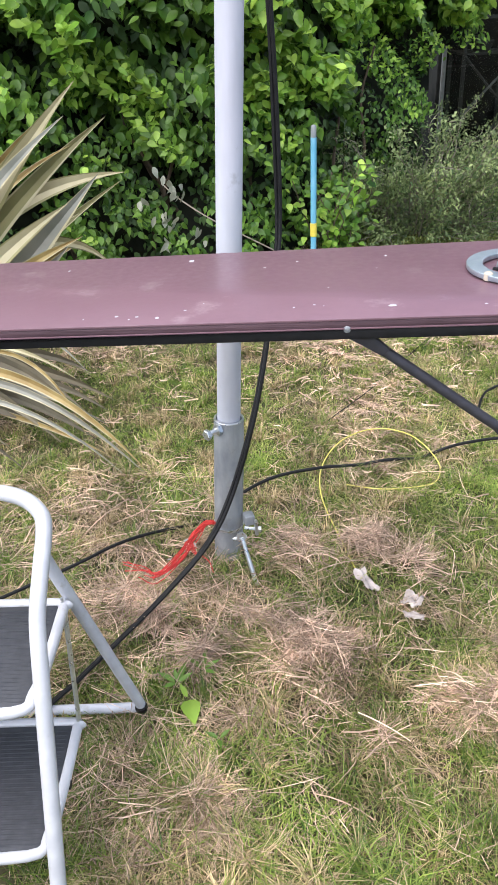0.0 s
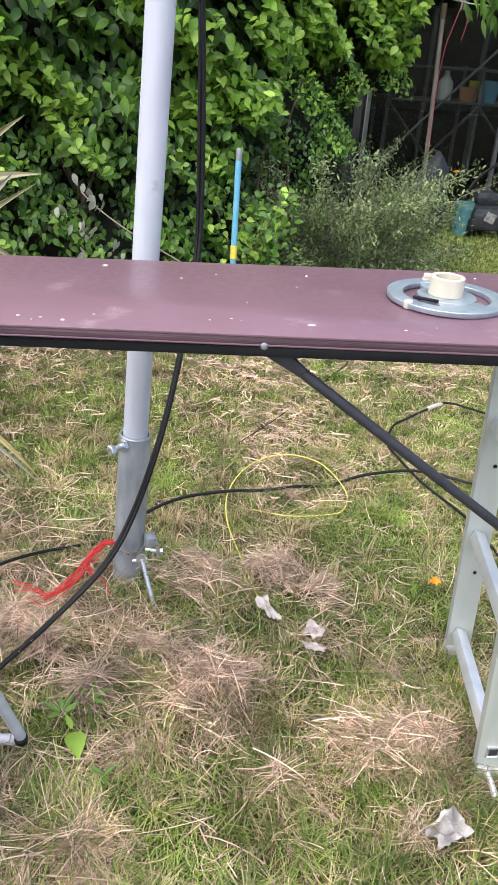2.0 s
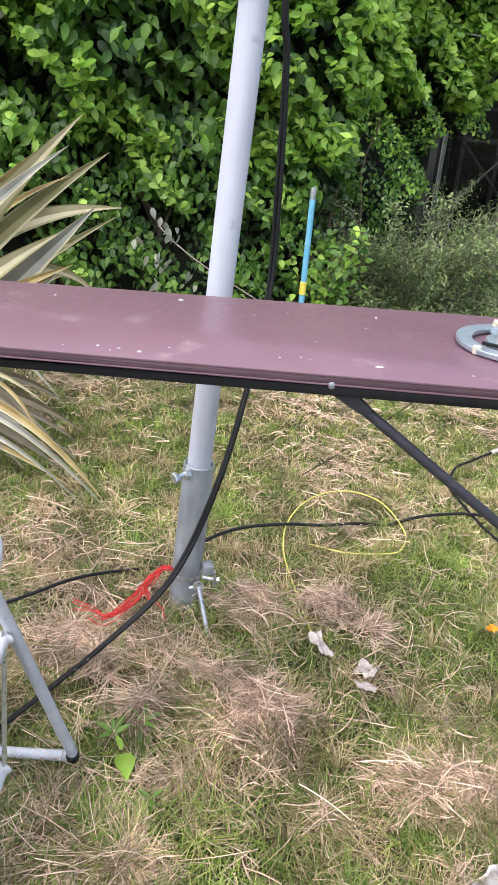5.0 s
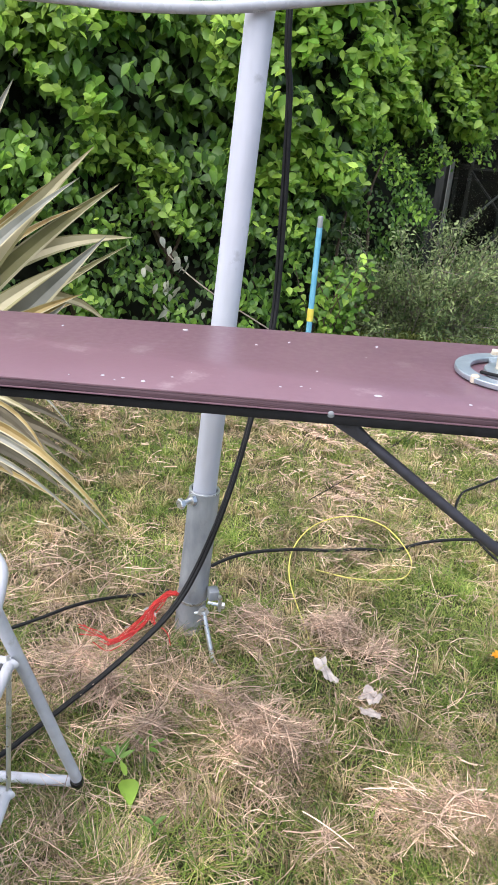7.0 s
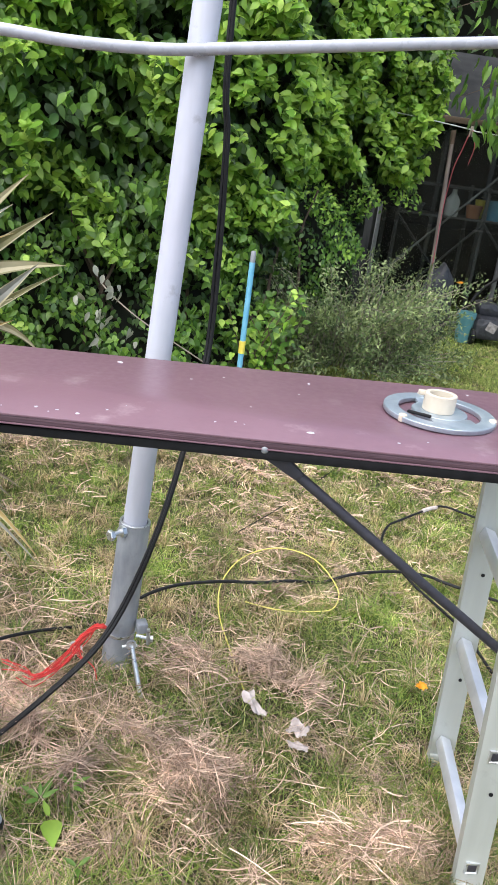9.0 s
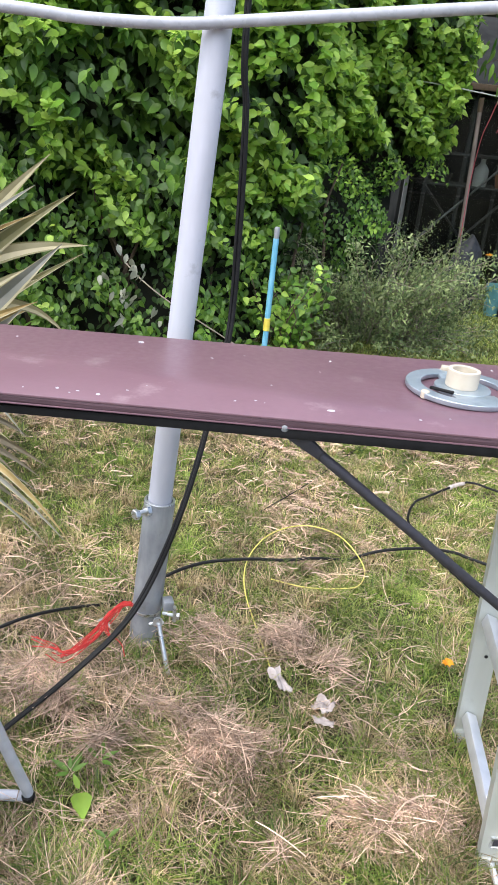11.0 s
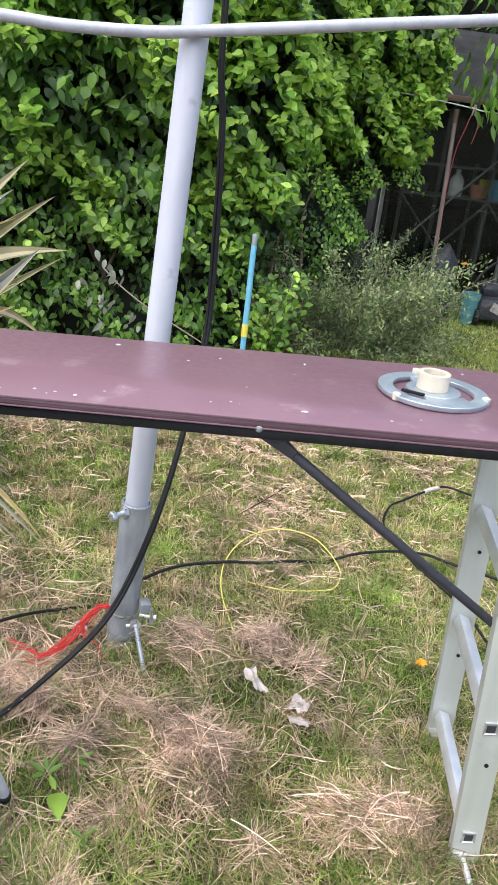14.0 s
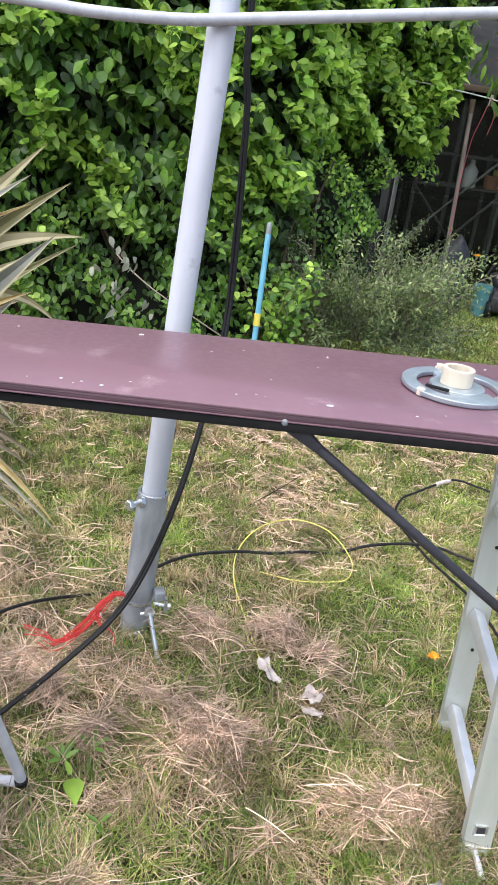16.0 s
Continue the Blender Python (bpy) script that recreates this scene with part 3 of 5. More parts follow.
def make_shrub():
    shrub = thing("shrub", "low grey-green small-leaved shrub with twiggy arching shoots", "shrub", at=(0, 0, 0))
    twigs = bmesh.new()
    nodes = []
    for k in range(260):
        a = rng.random() * 6.28
        r0 = 0.35 * rng.random() ** 0.5
        p = [Vector((1.27 + r0 * 1.15 * math.cos(a), 5.62 + r0 * math.sin(a), -0.02))]
        reach = (0.50 + 0.80 * rng.random() ** 1.3) * (1.0 if k % 5 < 3 else 0.46)
        d = Vector((math.cos(a) * 0.50, math.sin(a) * 0.6, 1.05 if k % 5 < 3 else 0.22)).normalized() * reach / 6
        for s in range(7):
            p.append(p[-1] + d + Vector((rng.normal(0, 0.03), rng.normal(0, 0.03), rng.normal(0, 0.02))))
            d.z *= 0.80
            nodes.append((p[-1], s))
        sweep(twigs, p, 0.005, 4, 2, taper=0.002)
    part("branchwork", twigs, M_WOOD, shrub, "thin grey-brown twigs")["kind"] = "stuff"
    c = np.array([list(q) for q, s in nodes for _ in range(7 + 3 * s)])
    k = len(c)
    c = c + rng.normal(0, 0.035, (k, 3))
    c = c[c[:, 2] > 0.02]
    k = len(c)
    L = 0.018 + 0.024 * rng.random(k) ** 1.4
    v, f = leaves(c, rng.normal(0, 1, (k, 3)), np.stack((rng.normal(0, 0.5, k), -0.4 + rng.normal(0, 0.4, k), np.ones(k)), 1), L, L * 0.38)
    from_arrays("leaves", v, f, M_SHRUB, shrub)["kind"] = "stuff"


make_shrub()


def make_tree():
    tree = thing("tree", "overhanging tree with long narrow drooping leaves", "tree", at=(3.6, 6.4, 0))
    base = Vector((3.6, 6.4, 0))
    part("trunk", tube([Vector((0, 0, -0.1)), (0.03, 0.02, 0.9), (-0.05, 0.0, 1.8), (-0.15, 0.02, 3.0)], 0.10, 12, 5, taper=0.05), M_BARK, tree)
    limbs = bmesh.new()
    cs = []
    for k in range(56):
        h = 1.78 + 1.1 * rng.random()
        p = [Vector((-0.08, 0, h))]
        d = Vector((-0.140 + rng.normal(0, 0.045), rng.normal(-0.06, 0.10), 0.09))
        for s in range(7):
            p.append(p[-1] + d)
            d = d + Vector((rng.normal(0, 0.03), rng.normal(0, 0.03), -0.035))
            cs += [p[-1]] * 9
        sweep(limbs, p, 0.010, 6, 2, taper=0.002)
    part("limbs", limbs, M_BARK, tree)
    c = np.array([list(q) for q in cs])
    c = c + rng.normal(0, 0.09, c.shape)
    k = len(c)
    L = 0.09 + 0.06 * rng.random(k)
    v, f = leaves(c, np.stack((rng.normal(0, 0.4, k), rng.normal(-0.1, 0.4, k), -np.ones(k)), 1), np.stack((rng.normal(0, 0.6, k), -np.ones(k), 0.3 + rng.normal(0, 0.3, k)), 1), L, L * 0.28)
    from_arrays("crown", v, f, M_LEAF, tree)


make_tree()


def make_rear_trees():
    # added dark backing; sheet and leaves have shade in their colours
    rear = thing("rear_trees", "added tree backdrop behind the greenhouse, shade put into its colours", "trees", kind="stuff")
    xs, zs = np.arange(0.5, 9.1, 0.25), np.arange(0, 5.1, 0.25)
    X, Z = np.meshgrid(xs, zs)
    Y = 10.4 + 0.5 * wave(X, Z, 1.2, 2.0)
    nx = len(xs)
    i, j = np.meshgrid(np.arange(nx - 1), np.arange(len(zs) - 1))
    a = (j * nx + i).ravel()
    from_arrays("thicket", np.stack((X, Y, Z), -1).reshape(-1, 3), np.stack((a, a + 1, a + nx + 1, a + nx), 1), M_DEEPSHADE, rear)
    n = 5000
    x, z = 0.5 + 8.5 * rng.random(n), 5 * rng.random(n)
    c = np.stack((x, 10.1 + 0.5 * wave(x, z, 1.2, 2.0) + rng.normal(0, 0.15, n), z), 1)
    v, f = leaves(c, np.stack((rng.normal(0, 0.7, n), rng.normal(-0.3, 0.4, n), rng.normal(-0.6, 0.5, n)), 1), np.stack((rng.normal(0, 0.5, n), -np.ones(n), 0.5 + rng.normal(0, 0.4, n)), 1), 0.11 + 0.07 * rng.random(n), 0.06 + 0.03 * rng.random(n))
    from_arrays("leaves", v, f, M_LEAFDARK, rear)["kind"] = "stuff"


make_rear_trees()

# ---- flax clump ----


def flax_leaf(base, bend, tip, width, roll):
    """A long strap, folded on its midrib, that bows over a bend point and tapers to its tip."""
    base, bend, tip = Vector(base), Vector(bend), Vector(tip)
    bm = bmesh.new()
    rows = []
    n = 18
    for i in range(n + 1):
        t = i / n
        q = base * (1 - t) ** 2 + bend * 2 * t * (1 - t) + tip * t * t
        d = ((bend - base) * (1 - t) + (tip - bend) * t).normalized()
        side = d.cross(Vector((0.2, -0.85, 0.5))).normalized()
        side = Matrix.Rotation(roll * t, 3, d) @ side
        nrm = side.cross(d).normalized()
        w = width * min(0.55 + 0.9 * t, 1.0) * (1 - max(0.0, (t - 0.40) / 0.60) ** 1.9)
        w = max(w, 0.0012)
        rows.append([bm.verts.new(q + side * w * u + nrm * (abs(u) * w * 0.38 + h)) for u, h in ((-0.5, 0.001), (-0.41, 0.001), (0, 0.001), (0.36, 0.001), (0.5, 0.001), (0.36, -0.001), (0, -0.001), (-0.41, -0.001))])
    for a, b in zip(rows, rows[1:]):
        for k in range(8):
            f = bm.faces.new((a[k], a[(k + 1) % 8], b[(k + 1) % 8], b[k]))
            f.material_index = 1 if k in (0, 3, 4, 7) else 0
    bm.faces.new(rows[-1])
    bm.faces.new(rows[0][::-1])
    return bm


def make_flax():
    plant = thing("flax_plant", "large variegated flax clump with long strap leaves, some browned", "plant", at=(0, 0, 0))
    kinds = {"p": (M_FLAXPALE, "pale cream striped leaf"), "g": (M_FLAXGREY, "grey-green leaf"), "t": (M_FLAXTAN, "browned leaf"), "f": (M_FLAX, "olive striped leaf"), "d": (M_FLAXDEAD, "dead grey-brown leaf")}
    rows = [((-1.18, 3.05, 0.62), (-0.555, 3.05, 1.21), 0.10, 0.2, "p"), ((-1.20, 3.0, 0.68), (-0.60, 3.0, 1.10), 0.075, -0.2, "g"), ((-1.10, 3.1, 0.66), (-0.475, 3.15, 1.075), 0.085, 0.3, "f"),
            ((-1.10, 2.95, 0.30), (-0.50, 3.0, 0.895), 0.125, 0.2, "g"), ((-1.15, 3.15, 0.84), (-0.43, 3.2, 0.862), 0.10, 0.1, "p"), ((-1.05, 3.2, 0.48), (-0.46, 3.25, 0.82), 0.05, 0.2, "f"),
            ((-1.25, 3.25, 0.70), (-0.74, 3.3, 1.075), 0.06, 0.3, "t"), ((-0.82, 3.1, 0.90), (-0.51, 3.15, 0.49), 0.06, 0.5, "p"), ((-1.0, 3.25, 0.46), (-0.66, 3.3, 0.565), 0.05, 0.2, "t"),
            ((-0.80, 2.42, 0.60), (-0.335, 2.29, 0.015), 0.085, 0.3, "t"), ((-0.85, 2.45, 0.52), (-0.335, 2.28, 0.005), 0.07, 0.5, "g"), ((-0.74, 2.55, 0.62), (-0.55, 2.40, 0.10), 0.04, 0.4, "t"),
            ((-0.95, 2.95, 0.62), (-0.60, 2.80, 0.16), 0.06, 0.1, "g"), ((-1.25, 3.3, 0.9), (-0.92, 3.3, 1.42), 0.08, 0.2, "g"), ((-1.35, 3.0, 0.9), (-1.10, 3.0, 1.6), 0.08, 0.1, "f"), ((-1.5, 3.2, 0.9), (-1.45, 3.2, 1.7), 0.08, 0.0, "g"),
            ((-1.75, 3.0, 0.9), (-2.0, 3.0, 1.5), 0.08, 0.1, "p"), ((-1.9, 3.1, 0.8), (-2.3, 3.1, 1.1), 0.08, 0.2, "f"), ((-1.9, 2.7, 0.7), (-2.2, 2.5, 0.7), 0.08, 0.2, "g"), ((-1.3, 2.6, 0.8), (-1.1, 2.4, 0.95), 0.08, 0.2, "f"),
            ((-1.15, 2.7, 0.35), (-0.72, 2.75, 0.62), 0.09, 0.3, "f"), ((-1.1, 3.0, 0.22), (-0.66, 3.02, 0.62), 0.10, 0.2, "g"), ((-1.15, 3.1, 0.76), (-0.62, 3.12, 0.98), 0.05, -0.4, "t"), ((-1.15, 2.9, 0.50), (-0.62, 2.95, 0.80), 0.09, 0.3, "p"),
            ((-1.20, 3.0, 0.52), (-0.60, 3.08, 0.74), 0.08, 0.1, "f"), ((-1.0, 2.6, 0.58), (-0.58, 2.5, 0.28), 0.07, 0.2, "p"),
            ((-1.15, 3.1, 0.78), (-0.735, 3.1, 1.02), 0.06, 0.2, "t"), ((-1.05, 2.9, 0.50), (-0.56, 2.85, 0.70), 0.06, 0.3, "t"), ((-0.78, 2.30, 0.45), (-0.40, 2.20, 0.06), 0.05, 0.6, "g"), ((-0.95, 2.7, 0.30), (-0.52, 2.62, 0.03), 0.07, 0.3, "g"), ((-0.85, 2.5, 0.22), (-0.45, 2.35, 0.03), 0.05, 0.3, "t"), ((-1.05, 2.75, 0.50), (-0.60, 2.55, 0.12), 0.12, 0.2, "d"), ((-1.1, 2.65, 0.40), (-0.66, 2.45, 0.05), 0.12, 0.3, "d"), ((-1.0, 3.0, 0.35), (-0.62, 2.95, 0.10), 0.12, 0.3, "d")]
    for k in range(16):
        x, y = -0.50 - 0.42 * rng.random(), 2.25 + 0.75 * rng.random()
        rows.append(((x - 0.45, y + 0.12, 0.22 + 0.25 * rng.random()), (x, y, 0.03 + 0.05 * rng.random()), 0.10 + 0.05 * rng.random(), rng.normal(0, 0.4), "d"))
    for k, (bend, tip, w, roll, kind) in enumerate(rows):
        b = (-1.50 + 0.10 * math.cos(k * 2.4), 3.05 + 0.08 * math.sin(k * 2.4), -0.02)
        lf = part("leaf", flax_leaf(b, bend, tip, (1.15 if tip[2] > 0.45 else 0.46) * w, roll), kinds[kind][0], plant, kinds[kind][1])
        lf.data.materials.append({"p": M_FLAX, "d": M_FLAXDEAD}.get(kind, M_FLAXPALE))


make_flax()


def make_weed(x, y, label, rows, material):
    plant = thing("dock_weed", label, "weed", at=(x, y, 0.0))
    for a, L, w, up in rows:
        a = radians(a)
        d = np.array([[math.cos(a), math.sin(a), up]])
        v, f = leaves(np.array([[math.cos(a) * L * 0.55, math.sin(a) * L * 0.55, 0.030 + up * L * 0.5]]), d, np.array([[0.1, -0.3, 1.0]]), np.array([L]), np.array([w]))
        from_arrays("leaf", v, f, material, plant)


make_weed(-0.120, 1.235, "broad light green weed leaf in the grass", ((-75, 0.075, 0.046, 0.2), (120, 0.04, 0.014, 0.5)), M_LEAFNEW)
make_weed(-0.150, 1.285, "ragged narrow-leaved green weed in the grass", ((150, 0.055, 0.013, 0.3), (100, 0.03, 0.010, 0.9), (70, 0.06, 0.015, 0.25), (215, 0.035, 0.011, 0.4), (15, 0.04, 0.012, 0.7)), M_LEAF)
make_weed(-0.090, 1.325, "small dark green weed in the hay", ((80, 0.05, 0.014, 0.6), (140, 0.055, 0.012, 0.4), (20, 0.045, 0.012, 0.5), (-40, 0.04, 0.012, 0.5)), M_LEAF)
make_weed(-0.045, 1.120, "small green seedling in the grass", ((30, 0.03, 0.010, 0.6), (160, 0.032, 0.010, 0.5), (-80, 0.028, 0.010, 0.4)), M_LEAF)

# ---- greenhouse and what stands round it ----


def make_greenhouse():
    y0, gx = 7.1, [1.72, 2.92, 3.53, 4.14]
    gh = thing("greenhouse", "old aluminium greenhouse with dusty glass and a dark inside", "greenhouse", at=(0, 0, 0))
    top = 1.82
    for x in gx:
        part("post", box(0.032, 0.04, top, pose(x, y0, top / 2), 0.004), M_GHFRAME, gh)
        part("back_post", box(0.04, 0.04, top, pose(x, y0 + 2.4, top / 2), 0.004), M_GHFRAME, gh)
        part("rafter", tube([(x, y0, top), (x, y0 + 1.2, top + 0.65), (x, y0 + 2.4, top)], 0.02, 6, 0), M_GHFRAME, gh)
    for name, z, m in (("eave_bar", top, M_BARK), ("sill_bar", 0.06, M_GHFRAME)):
        part(name, box(gx[-1] - gx[0] + 0.06, 0.05, 0.05, pose((gx[0] + gx[-1]) / 2, y0 - 0.005, z), 0.004), m, gh)
    for a, b in zip(gx, gx[1:]):
        for z0, z1 in ((0.09, 0.92), (0.935, 1.78)):
            p = part("pane", box(b - a - 0.05, 0.004, z1 - z0, pose((a + b) / 2, y0 + 0.005, (z0 + z1) / 2), 0.0), M_GLASS, gh)
            p.visible_shadow = False
    # solid near-black panels paint in the shade of the inside
    part("back_wall", box(gx[-1] - gx[0], 0.03, top, pose((gx[0] + gx[-1]) / 2, y0 + 2.44, top / 2), 0.003), M_GHDARK, gh, "near-black back, shade put into its colour")
    part("side_wall", box(0.03, 2.30, top, pose(gx[0] - 0.02, y0 + 1.22, top / 2), 0.003), M_GHDARK, gh, "solid near-black side, shade put into its colour")
    part("side_wall", box(0.03, 2.36, top, pose(gx[-1] + 0.04, y0 + 1.22, top / 2), 0.003), M_GHDARK, gh, "solid near-black side, shade put into its colour")
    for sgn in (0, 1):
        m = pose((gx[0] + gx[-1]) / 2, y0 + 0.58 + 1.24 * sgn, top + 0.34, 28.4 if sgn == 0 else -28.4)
        part("roof_panel", box(gx[-1] - gx[0] + 0.1, 1.36, 0.02, m, 0.003), M_GHDARK, gh, "opaque near-black roof in the colour of the shaded inside")
    part("diagonal_brace", tube([(gx[0] + 0.02, y0 + 0.05, 0.35), (gx[1] - 0.02, y0 + 0.05, 1.55)], 0.010, 6, 0), M_GHFRAME, gh)


def make_staging(x0, x1, y):
    st = thing("plant_staging", "metal greenhouse staging with two slatted shelves", "shelf", at=(0, 0, 0))
    for x in (x0, (x0 + x1) / 2, x1):
        for dy in (0, 0.5):
            part("leg", box(0.03, 0.03, 1.3, pose(x, y + dy, 0.65), 0.003), M_STAGING, st)
    for z in (1.0, 1.27):
        for k in range(5):
            part("slat", box(x1 - x0 + 0.06, 0.07, 0.018, pose((x0 + x1) / 2, y + 0.02 + 0.115 * k, z), 0.003), M_STAGING, st)
    w = (x1 - x0) / 2
    for k in range(2):
        part("strut", tube([(x0 + k * w, y - 0.02, 0.1), (x0 + (k + 1) * w, y - 0.02, 0.98)], 0.012, 6, 0), M_STAGING, st)
        part("strut", tube([(x0 + (k + 1) * w, y - 0.03, 0.1), (x0 + k * w, y - 0.03, 0.98)], 0.012, 6, 0), M_STAGING, st)


make_greenhouse()
make_staging(1.95, 3.6, 7.35)


def pot(x, y, z, r, h, material, name, label, category):
    ob = link(name, lathe([(0.0, 0.0), (r * 0.72, 0.0), (r * 0.95, h * 0.8), (r, h * 0.8), (r, h), (r * 0.88, h), (r * 0.66, h * 0.1), (0.0, h * 0.1)], None, 20), material)
    ob.location = (x, y, z)
    return tagged(ob, label, category)


def bottle(x, y, z, r, h, material, label):
    ob = link("bottle", lathe([(0.0, 0.0), (r * 0.9, 0.0), (r, h * 0.06), (r, h * 0.62), (r * 0.45, h * 0.82), (r * 0.35, h * 0.86), (r * 0.35, h), (0.0, h)], None, 20), material)
    ob.location = (x, y, z)
    return tagged(ob, label, "bottle")


bottle(2.48, 7.45, 1.01, 0.065, 0.24, M_PLASTICWHITE, "milky plastic bottle on the greenhouse shelf")
pot(2.70, 7.46, 1.01, 0.08, 0.12, M_TERRACOTTA, "flower_pot", "terracotta flower pot on the shelf", "pot")
pot(2.90, 7.46, 1.01, 0.085, 0.18, M_TUBBLUE, "plastic_tub", "blue plastic tub on the greenhouse shelf", "tub")
pot(2.80, 7.60, 1.01, 0.05, 0.17, M_YELLOW, "plastic_tub", "small yellow tub on the greenhouse shelf", "tub")
pot(2.12, 7.46, 1.01, 0.10, 0.09, M_DARKBAG, "seed_pot", "dark shallow pot on the shelf", "pot")


def sack(x, y, sx, sy, sz, material, name, label, category):
    bm = bmesh.new()
    bmesh.ops.create_icosphere(bm, subdivisions=3, radius=1.0)
    for v in bm.verts:
        c = v.co.copy()
        k = 1 + 0.16 * noise.noise(c * 2.1 + Vector((x, y, 0))) + 0.07 * noise.noise(c * 6)
        v.co = Vector((c.x * sx * k, c.y * sy * k, max(c.z * k, -0.75) * sz + sz * 0.75))
    ob = link(name, bm, material)
    ob.location = (x, y, -0.01)
    return tagged(ob, label, category)


sack(2.30, 6.80, 0.15, 0.13, 0.36, M_DARKBAG, "rubbish_sack", "black crumpled rubbish sack beside the greenhouse", "sack")
pot(2.55, 6.62, 0.0, 0.085, 0.27, M_TUBTEAL, "bucket", "teal plastic bucket by the greenhouse", "bucket")


def make_mower():
    mw = thing("lawn_mower", "dark grey lawn mower with a bent tube handle", "mower", at=(2.76, 6.72, 0))
    part("deck", box(0.30, 0.40, 0.20, pose(0, 0, 0.15), 0.05), M_DARKBAG, mw)
    part("motor_cover", box(0.20, 0.22, 0.12, pose(0, 0.03, 0.30), 0.04), M_DARKBAG, mw)
    part("sticker", box(0.09, 0.003, 0.08, pose(0.0, -0.2015, 0.17, 0, 20), 0.0), M_PLASTICBAG, mw, "white worn sticker")
    part("cap", lathe([(0.0, 0.0), (0.03, 0.0), (0.028, 0.025), (0.0, 0.03)], pose(0.10, -0.198, 0.18, 90), 16), M_ORANGE, mw, "orange cap")
    for x in (-0.15, 0.15):
        for y in (-0.15, 0.15):
            part("wheel", lathe([(0.0, -0.02), (0.065, -0.02), (0.075, -0.01), (0.075, 0.01), (0.065, 0.02), (0.0, 0.02)], pose(x, y, 0.072, 0, 90), 20), M_RUBBER, mw)
        part("handle_bar", tube([(x, 0.12, 0.24), (x + 0.12, 0.2, 0.42), (x + 0.35, 0.26, 0.58), (x + 0.55, 0.3, 0.66)], 0.012, 8, 5), M_RUBBER, mw)


make_mower()


def make_marigold(x, y, z, r):
    fl = thing("orange_flower", "single orange flower head low in the grass", "flower", at=(x, y, z))
    part("stalk", tube([(0, 0, -z), (0.004, 0, -z / 2), (0, 0, 0)], 0.0015, 5, 3), M_LEAF, fl)
    for k in range(14):
        a = k * 2.4
        rr = r * (0.45 + 0.55 * (k % 3) / 2)
        v, f = leaves(np.array([[math.cos(a) * rr * 0.5, math.sin(a) * rr * 0.5 * 0.9, 0.004 * (k % 3)]]), np.array([[math.cos(a), math.sin(a), 0.35 - 0.15 * (k % 3)]]), np.array([[0.0, -0.2, 1.0]]), np.array([rr]), np.array([rr * 0.8]))
        from_arrays("petal", v, f, M_ORANGE, fl)


make_marigold(0.83, 1.728, 0.045, 0.022)
make_marigold(2.40, 6.55, 0.52, 0.045)


def make_line():
    ln = thing("washing_line", "thin pale washing line tied across the garden", "line", at=(0, 0, 0))
    part("cord", tube([(1.2, 6.2, 1.78), (1.674, 6.2, 1.753), (2.075, 6.2, 1.72), (2.29, 6.2, 1.704), (3.55, 6.35, 1.70)], 0.005, 6, 6), M_PLASTICWHITE, ln)
    tw = thing("red_ribbon", "red twine hanging from the washing line", "twine", at=(0, 0, 0))
    part("strand", tube([(2.10, 6.2, 1.715), (2.06, 6.2, 1.56), (2.027, 6.2, 1.435), (2.012, 6.2, 1.25), (2.009, 6.2, 1.10), (2.012, 6.2, 0.88), (2.018, 6.2, 0.67)], 0.0032, 6, 6), M_DULLRED, tw)
    part("strand", tube([(2.11, 6.19, 1.715), (2.15, 6.19, 1.60), (2.13, 6.19, 1.47)], 0.0032, 6, 6), M_DULLRED, tw)
    peg = thing("clothes_peg", "pale clothes peg clipped on the line", "peg", at=(2.105, 6.2, 1.715))
    part("jaw", box(0.012, 0.012, 0.08, pose(-0.008, 0, -0.01, 0, 5), 0.003), M_WOOD, peg)
    part("jaw", box(0.012, 0.012, 0.08, pose(0.008, 0, -0.01, 0, -5), 0.003), M_WOOD, peg)


make_line()


def make_prop():
    pr = thing("clothes_prop", "thin weathered prop leaning under the washing line", "prop", at=(0, 0, 0))
    part("pole", tube([(2.075, 6.26, -0.02), (2.038, 6.26, 0.59), (1.99, 6.26, 1.63), (1.985, 6.26, 1.70)], 0.016, 10, 0), M_PROP, pr)
    part("collar", tube([(1.990, 6.26, 1.60), (1.986, 6.26, 1.70)], 0.020, 10, 0), M_BARK, pr, "dark top collar")


make_prop()


def make_stake():
    st = thing("blue_stake", "blue painted stake with a yellow band, pushed in by the hedge", "stake", at=(0.409, 4.25, 0))
    part("shaft", lathe([(0.0, -0.05), (0.016, -0.05), (0.016, 0.815), (0.0, 0.815)], None, 14), M_BLUE, st)
    part("tip", lathe([(0.0, 0.815), (0.015, 0.815), (0.015, 0.868), (0.012, 0.875), (0.0, 0.875)], None, 14), M_SOCKET, st, "bare metal tip")
    part("band", lathe([(0.0161, 0.30), (0.0185, 0.302), (0.0185, 0.372), (0.0161, 0.374)], None, 14, True), M_YELLOW, st, "yellow tape band")


make_stake()

# ---- mast ----


def lean(z, dx=0.0, dy=0.0):
    """A point on the leaning axis of the mast."""
    return Vector((-0.037 + 0.053 * z + dx, 1.826 + dy, z))


